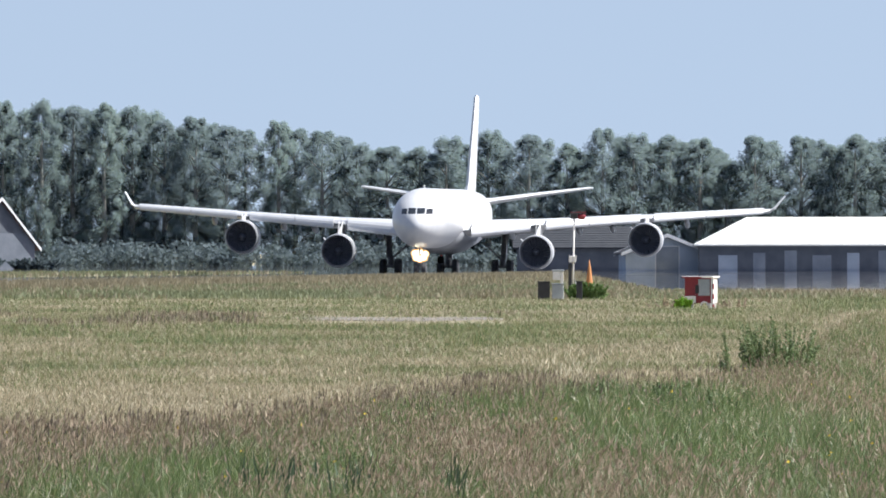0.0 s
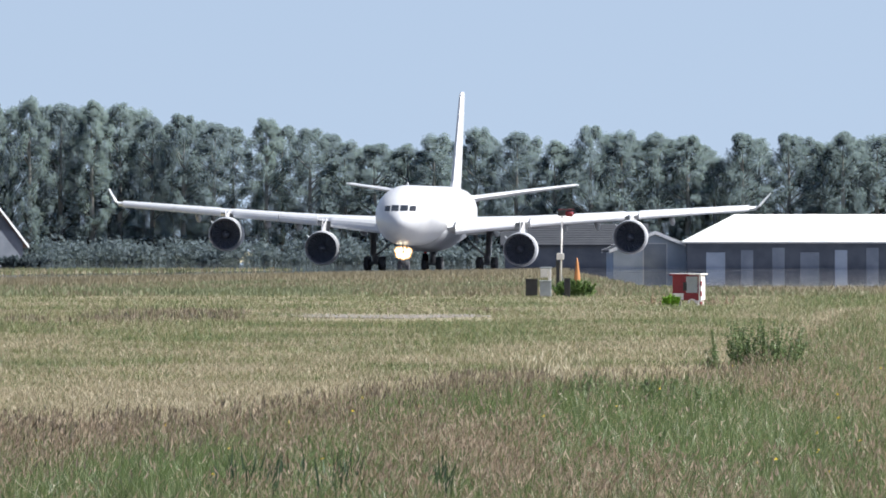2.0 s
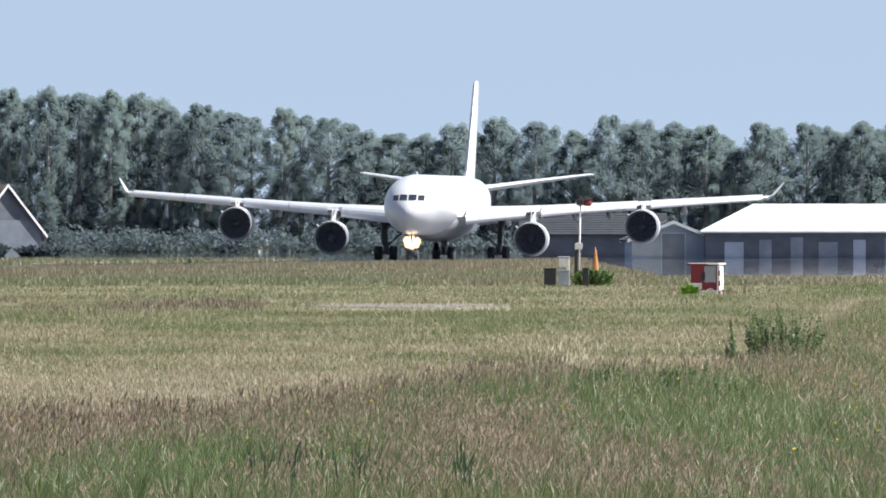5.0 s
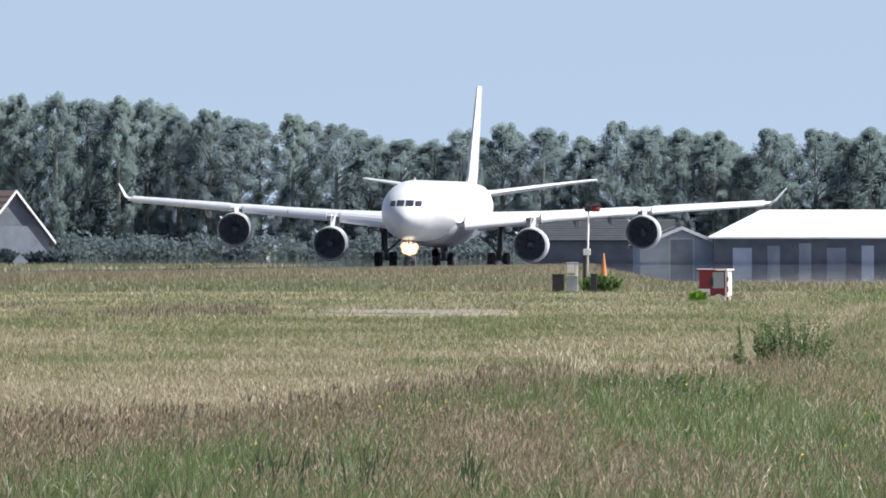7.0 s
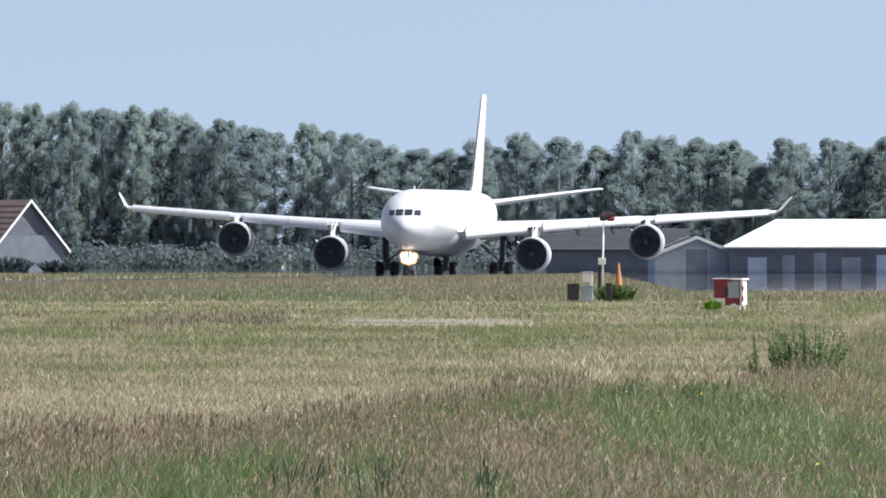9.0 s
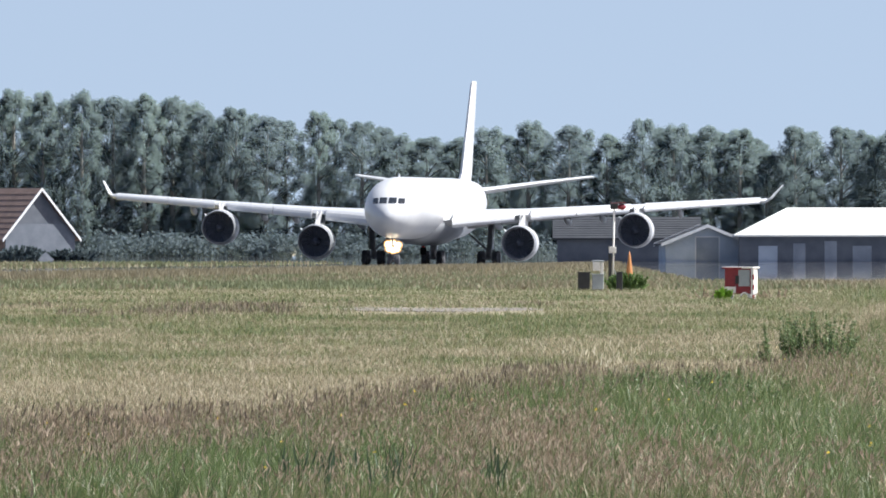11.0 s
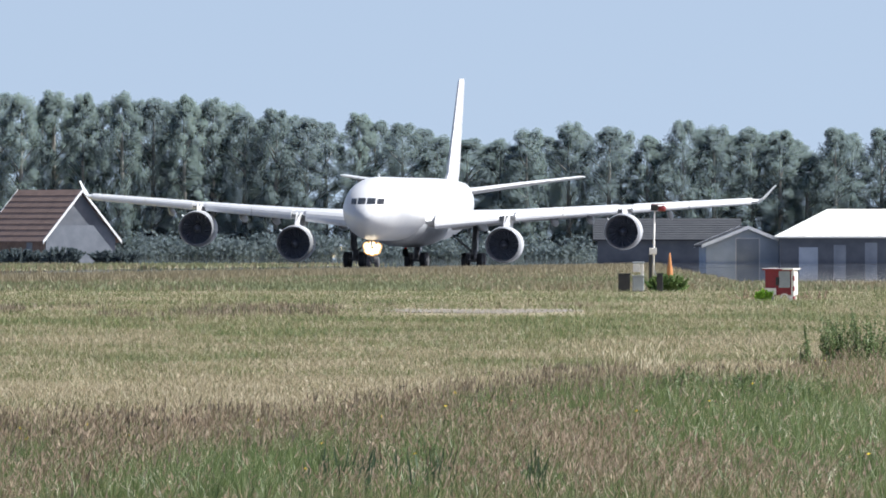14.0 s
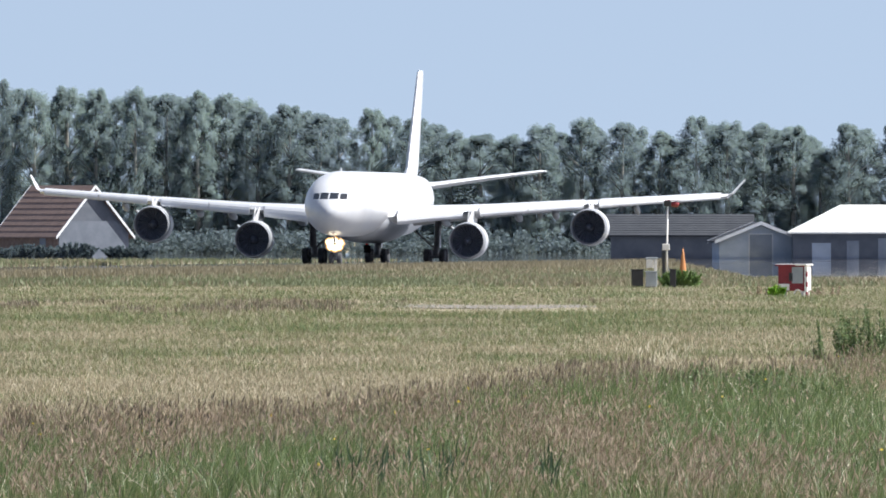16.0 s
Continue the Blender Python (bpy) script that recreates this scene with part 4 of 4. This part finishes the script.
# ---- field equipment ----
def build_equipment():
    # striped box
    b = empty("equipment_box", pose(11.65, 791, 0, 0, 0, -15))
    bm = bmesh.new()
    box(bm, -0.62, -0.55, 0.28, 0.62, 0.55, 1.42, 0.02)
    body = part("body", bm, RED, b, "red enamelled cabinet")
    bm = bmesh.new()
    box(bm, -0.72, -0.65, 1.42, 0.72, 0.65, 1.5, 0.02)
    part("lid", bm, BOXWHITE, b, "overhanging pale lid")
    bm = bmesh.new()
    box(bm, -0.735, -0.665, 1.4, 0.2, -0.64, 1.47, 0.004)
    part("lid_edge", bm, RED, b, "red painted lid edge")
    for x0, z0, x1, z1, mat, name in ((0.02, 0.62, 0.55, 1.36, BOXGREY, "panel"), (-0.6, 0.3, -0.1, 0.6, BOXWHITE, "panel"), (-0.12, 0.72, 0.06, 1.1, BLACK, "vent")):
        bm = bmesh.new()
        box(bm, x0, -0.575, z0, x1, -0.54, z1, 0.006)
        part(name, bm, mat, b)
    for x in (-0.52, 0.52):
        for y in (-0.45, 0.45):
            bm = bmesh.new()
            box(bm, x - 0.06, y - 0.06, -0.02, x + 0.06, y + 0.06, 0.29, 0.008)
            part("leg", bm, BOXWHITE, b)
    bm = bmesh.new()
    box(bm, 0.615, -0.48, 0.3, 0.64, 0.52, 1.4, 0.005)
    part("end_panel", bm, BOXWHITE, b, "white painted end panel")
    bm = bmesh.new()
    for k in range(9):
        a0, a1 = math.pi * k / 9, math.pi * (k + 1) / 9
        ring = lambda a: [(0.3 + r * math.cos(a), y, 0.16 + r * math.sin(a)) for r, y in ((0.14, -0.6), (0.2, -0.6), (0.2, -0.5), (0.14, -0.5))]
        loft(bm, [ring(a0), ring(a1)])
    part("hoop", bm, BOXWHITE, b)
    for k, z in enumerate((0.05, 0.28, 0.51, 0.74, 0.97, 1.2)):
        for x0, x1, mat in ((0.63, 0.69, BOXWHITE), (0.69, 0.75, BOXWHITE if k % 2 else RED)):
            bm = bmesh.new()
            box(bm, x0, -0.66, z - 0.05, x1, -0.5, z + 0.18, 0.003)
            part("stripe", bm, mat, b)
    tagged(b, "red and white striped equipment box on short legs in grass", "box")
    # mast with a red head
    m = empty("mast", pose(6.95, 940, 0))
    bm = bmesh.new()
    tube(bm, (0, 0, -0.05), (0.1, 0, 4.4), 0.06, 0.045, 12)
    part("pole", bm, BOXWHITE, m, "slim pale pole", True)
    bm = bmesh.new()
    box(bm, -0.22, -0.09, 0.5, -0.05, 0.09, 1.9, 0.02)
    part("junction_box", bm, BLACK, m)
    bm = bmesh.new()
    box(bm, -0.2, -0.16, 1.95, 0.2, 0.05, 2.3, 0.02)
    part("sensor", bm, BOXWHITE, m)
    bm = bmesh.new()
    box(bm, -0.12, -0.16, 4.3, 0.28, 0.16, 4.62, 0.05)
    head = part("head", bm, BLACK, m, "dark lamp housing")
    bm = bmesh.new()
    turned(bm, [(0.28, 0.13), (0.6, 0.16), (0.64, 0.13), (0.72, 0.04)], 16, "X")
    lamp = part("red_lamp", bm, RED, head, "red lamp head", True)
    lamp.location = (0, 0, 4.42)
    bm = bmesh.new()
    box(bm, -0.1, -0.13, 4.62, 0.74, 0.13, 4.66, 0.01)
    part("cap", bm, RED, m, "red painted sun cap")
    for x in (-0.5, 0.5):
        bm = bmesh.new()
        tube(bm, (x * 0.9, 0.2, 0), (0.05, 0, 1.2), 0.02, 0.02, 6)
        part("stay", bm, BOXGREY, m)
    tagged(m, "slim pale mast with red lamp head in the field", "mast")
    # cabinets beside the mast
    for x, w, ht, mat, label in ((5.25, 0.62, 0.95, BLACK, "dark green-black metal cabinet in the grass"), (5.98, 0.6, 0.85, BOXGREY, "grey metal cabinet beside the mast")):
        c = empty("cabinet", pose(x, 912, 0))
        bm = bmesh.new()
        box(bm, -w / 2, -0.3, 0.08, w / 2, 0.3, ht, 0.03)
        part("body", bm, mat, c)
        bm = bmesh.new()
        box(bm, -w / 2 - 0.04, -0.34, ht, w / 2 + 0.04, 0.34, ht + 0.05, 0.01)
        part("lid", bm, mat, c)
        bm = bmesh.new()
        box(bm, -w / 2 - 0.02, -0.32, -0.02, w / 2 + 0.02, 0.32, 0.08)
        part("plinth", bm, CONCRETE, c)
        tagged(c, label, "cabinet")
    c = empty("sensor_post", pose(6.05, 918, 0))
    bm = bmesh.new()
    box(bm, 0.1, -0.09, 0, 0.26, 0.09, 1.5, 0.02)
    part("post", bm, BOXWHITE, c)
    bm = bmesh.new()
    box(bm, -0.34, -0.12, 1.5, 0.3, 0.12, 1.6, 0.02)
    part("hood", bm, BOXGREY, c)
    bm = bmesh.new()
    box(bm, -0.3, -0.1, 1.05, 0.08, 0.1, 1.5, 0.02)
    part("body", bm, BOXWHITE, c)
    tagged(c, "white sensor post with a grey hood", "sensor")
    # orange marker
    c = empty("marker_cone", pose(7.9, 945, 0))
    bm = bmesh.new()
    turned(bm, [(0.0, 0.24), (0.6, 0.21), (1.3, 0.13), (1.75, 0.07), (2.05, 0.02)], 14, "Z")
    part("cone", bm, ORANGE, c, smooth=True)
    bm = bmesh.new()
    box(bm, -0.32, -0.32, -0.02, 0.32, 0.32, 0.06, 0.01)
    part("base", bm, BLACK, c)
    tagged(c, "weathered orange marker cone behind a bush", "marker")
    c = empty("cabinet", pose(7.15, 918, 0))
    bm = bmesh.new()
    box(bm, -0.16, -0.2, -0.02, 0.16, 0.2, 0.95, 0.03)
    part("body", bm, BLACK, c)
    bm = bmesh.new()
    box(bm, -0.19, -0.23, 0.95, 0.19, 0.23, 1.0, 0.01)
    part("lid", bm, BLACK, c)
    tagged(c, "small black cabinet half hidden in a bush", "cabinet")


grow_trees()
build_houses()
airliner = make_airliner()
build_equipment()
grow_weeds()
grow_grass()


# ---- movement ----
# seconds, the nose's place on the field, and the heading off the line of sight
TAXI = ((0.0, -2.62, 1629.5, 4.65), (1.0, -2.78, 1627.2, 4.7), (2.0, -3.05, 1624.6, 4.8), (3.0, -3.36, 1622.2, 4.92), (4.0, -3.7, 1619.8, 5.1), (5.0, -3.97, 1616.8, 5.2),
        (6.25, -4.55, 1611.6, 5.45), (7.5, -5.3, 1605.4, 5.7), (8.5, -6.0, 1598.8, 5.87), (9.2, -6.6, 1593.2, 5.97), (10.3, -7.8, 1583.2, 6.15), (11.5, -9.5, 1570.6, 6.33),
        (12.5, -11.1, 1558.8, 6.5), (13.5, -13.0, 1544.2, 6.6), (14.5, -14.95, 1527.6, 6.5), (15.25, -16.4, 1513.0, 6.2), (16.0, -17.92, 1497.2, 5.95))


def eased(t, column):
    """A smooth curve through one column of TAXI."""
    ts, ss = [r[0] for r in TAXI], [r[column] for r in TAXI]
    i = max(0, min(len(ts) - 2, int(np.searchsorted(ts, t, side="right")) - 1))
    slope = lambda k: (ss[min(k + 1, len(ss) - 1)] - ss[max(k - 1, 0)]) / (ts[min(k + 1, len(ts) - 1)] - ts[max(k - 1, 0)])
    w, u = ts[i + 1] - ts[i], (t - ts[i]) / (ts[i + 1] - ts[i])
    return (ss[i] * (1 + 2 * u) * (1 - u) ** 2 + slope(i) * w * u * (1 - u) ** 2 + ss[i + 1] * u * u * (3 - 2 * u) - slope(i + 1) * w * u * u * (1 - u))


def rolled(t):
    """Metres rolled after t seconds."""
    return math.hypot(eased(t, 1) - TAXI[0][1], eased(t, 2) - TAXI[0][2])


def motions():
    walk(airliner, [(k / 2, pose(eased(k / 2, 1), eased(k / 2, 2), 0.035, 0, 0.4, -eased(k / 2, 3))) for k in range(33)])
    for axle, at, radius in AXLES:
        walk(axle, [(k / 30, Matrix.Translation(at) @ Matrix.Rotation(rolled(k / 30) / radius, 4, "X")) for k in range(481)])
    for head, at in TURNING:
        walk(head, [(k / 10, Matrix.Translation(at) @ Matrix.Rotation(2 * math.pi * (k / 10 - 7.5) / (1.45 if k < 75 else 1.375), 4, "Z")) for k in range(161)])


motions()
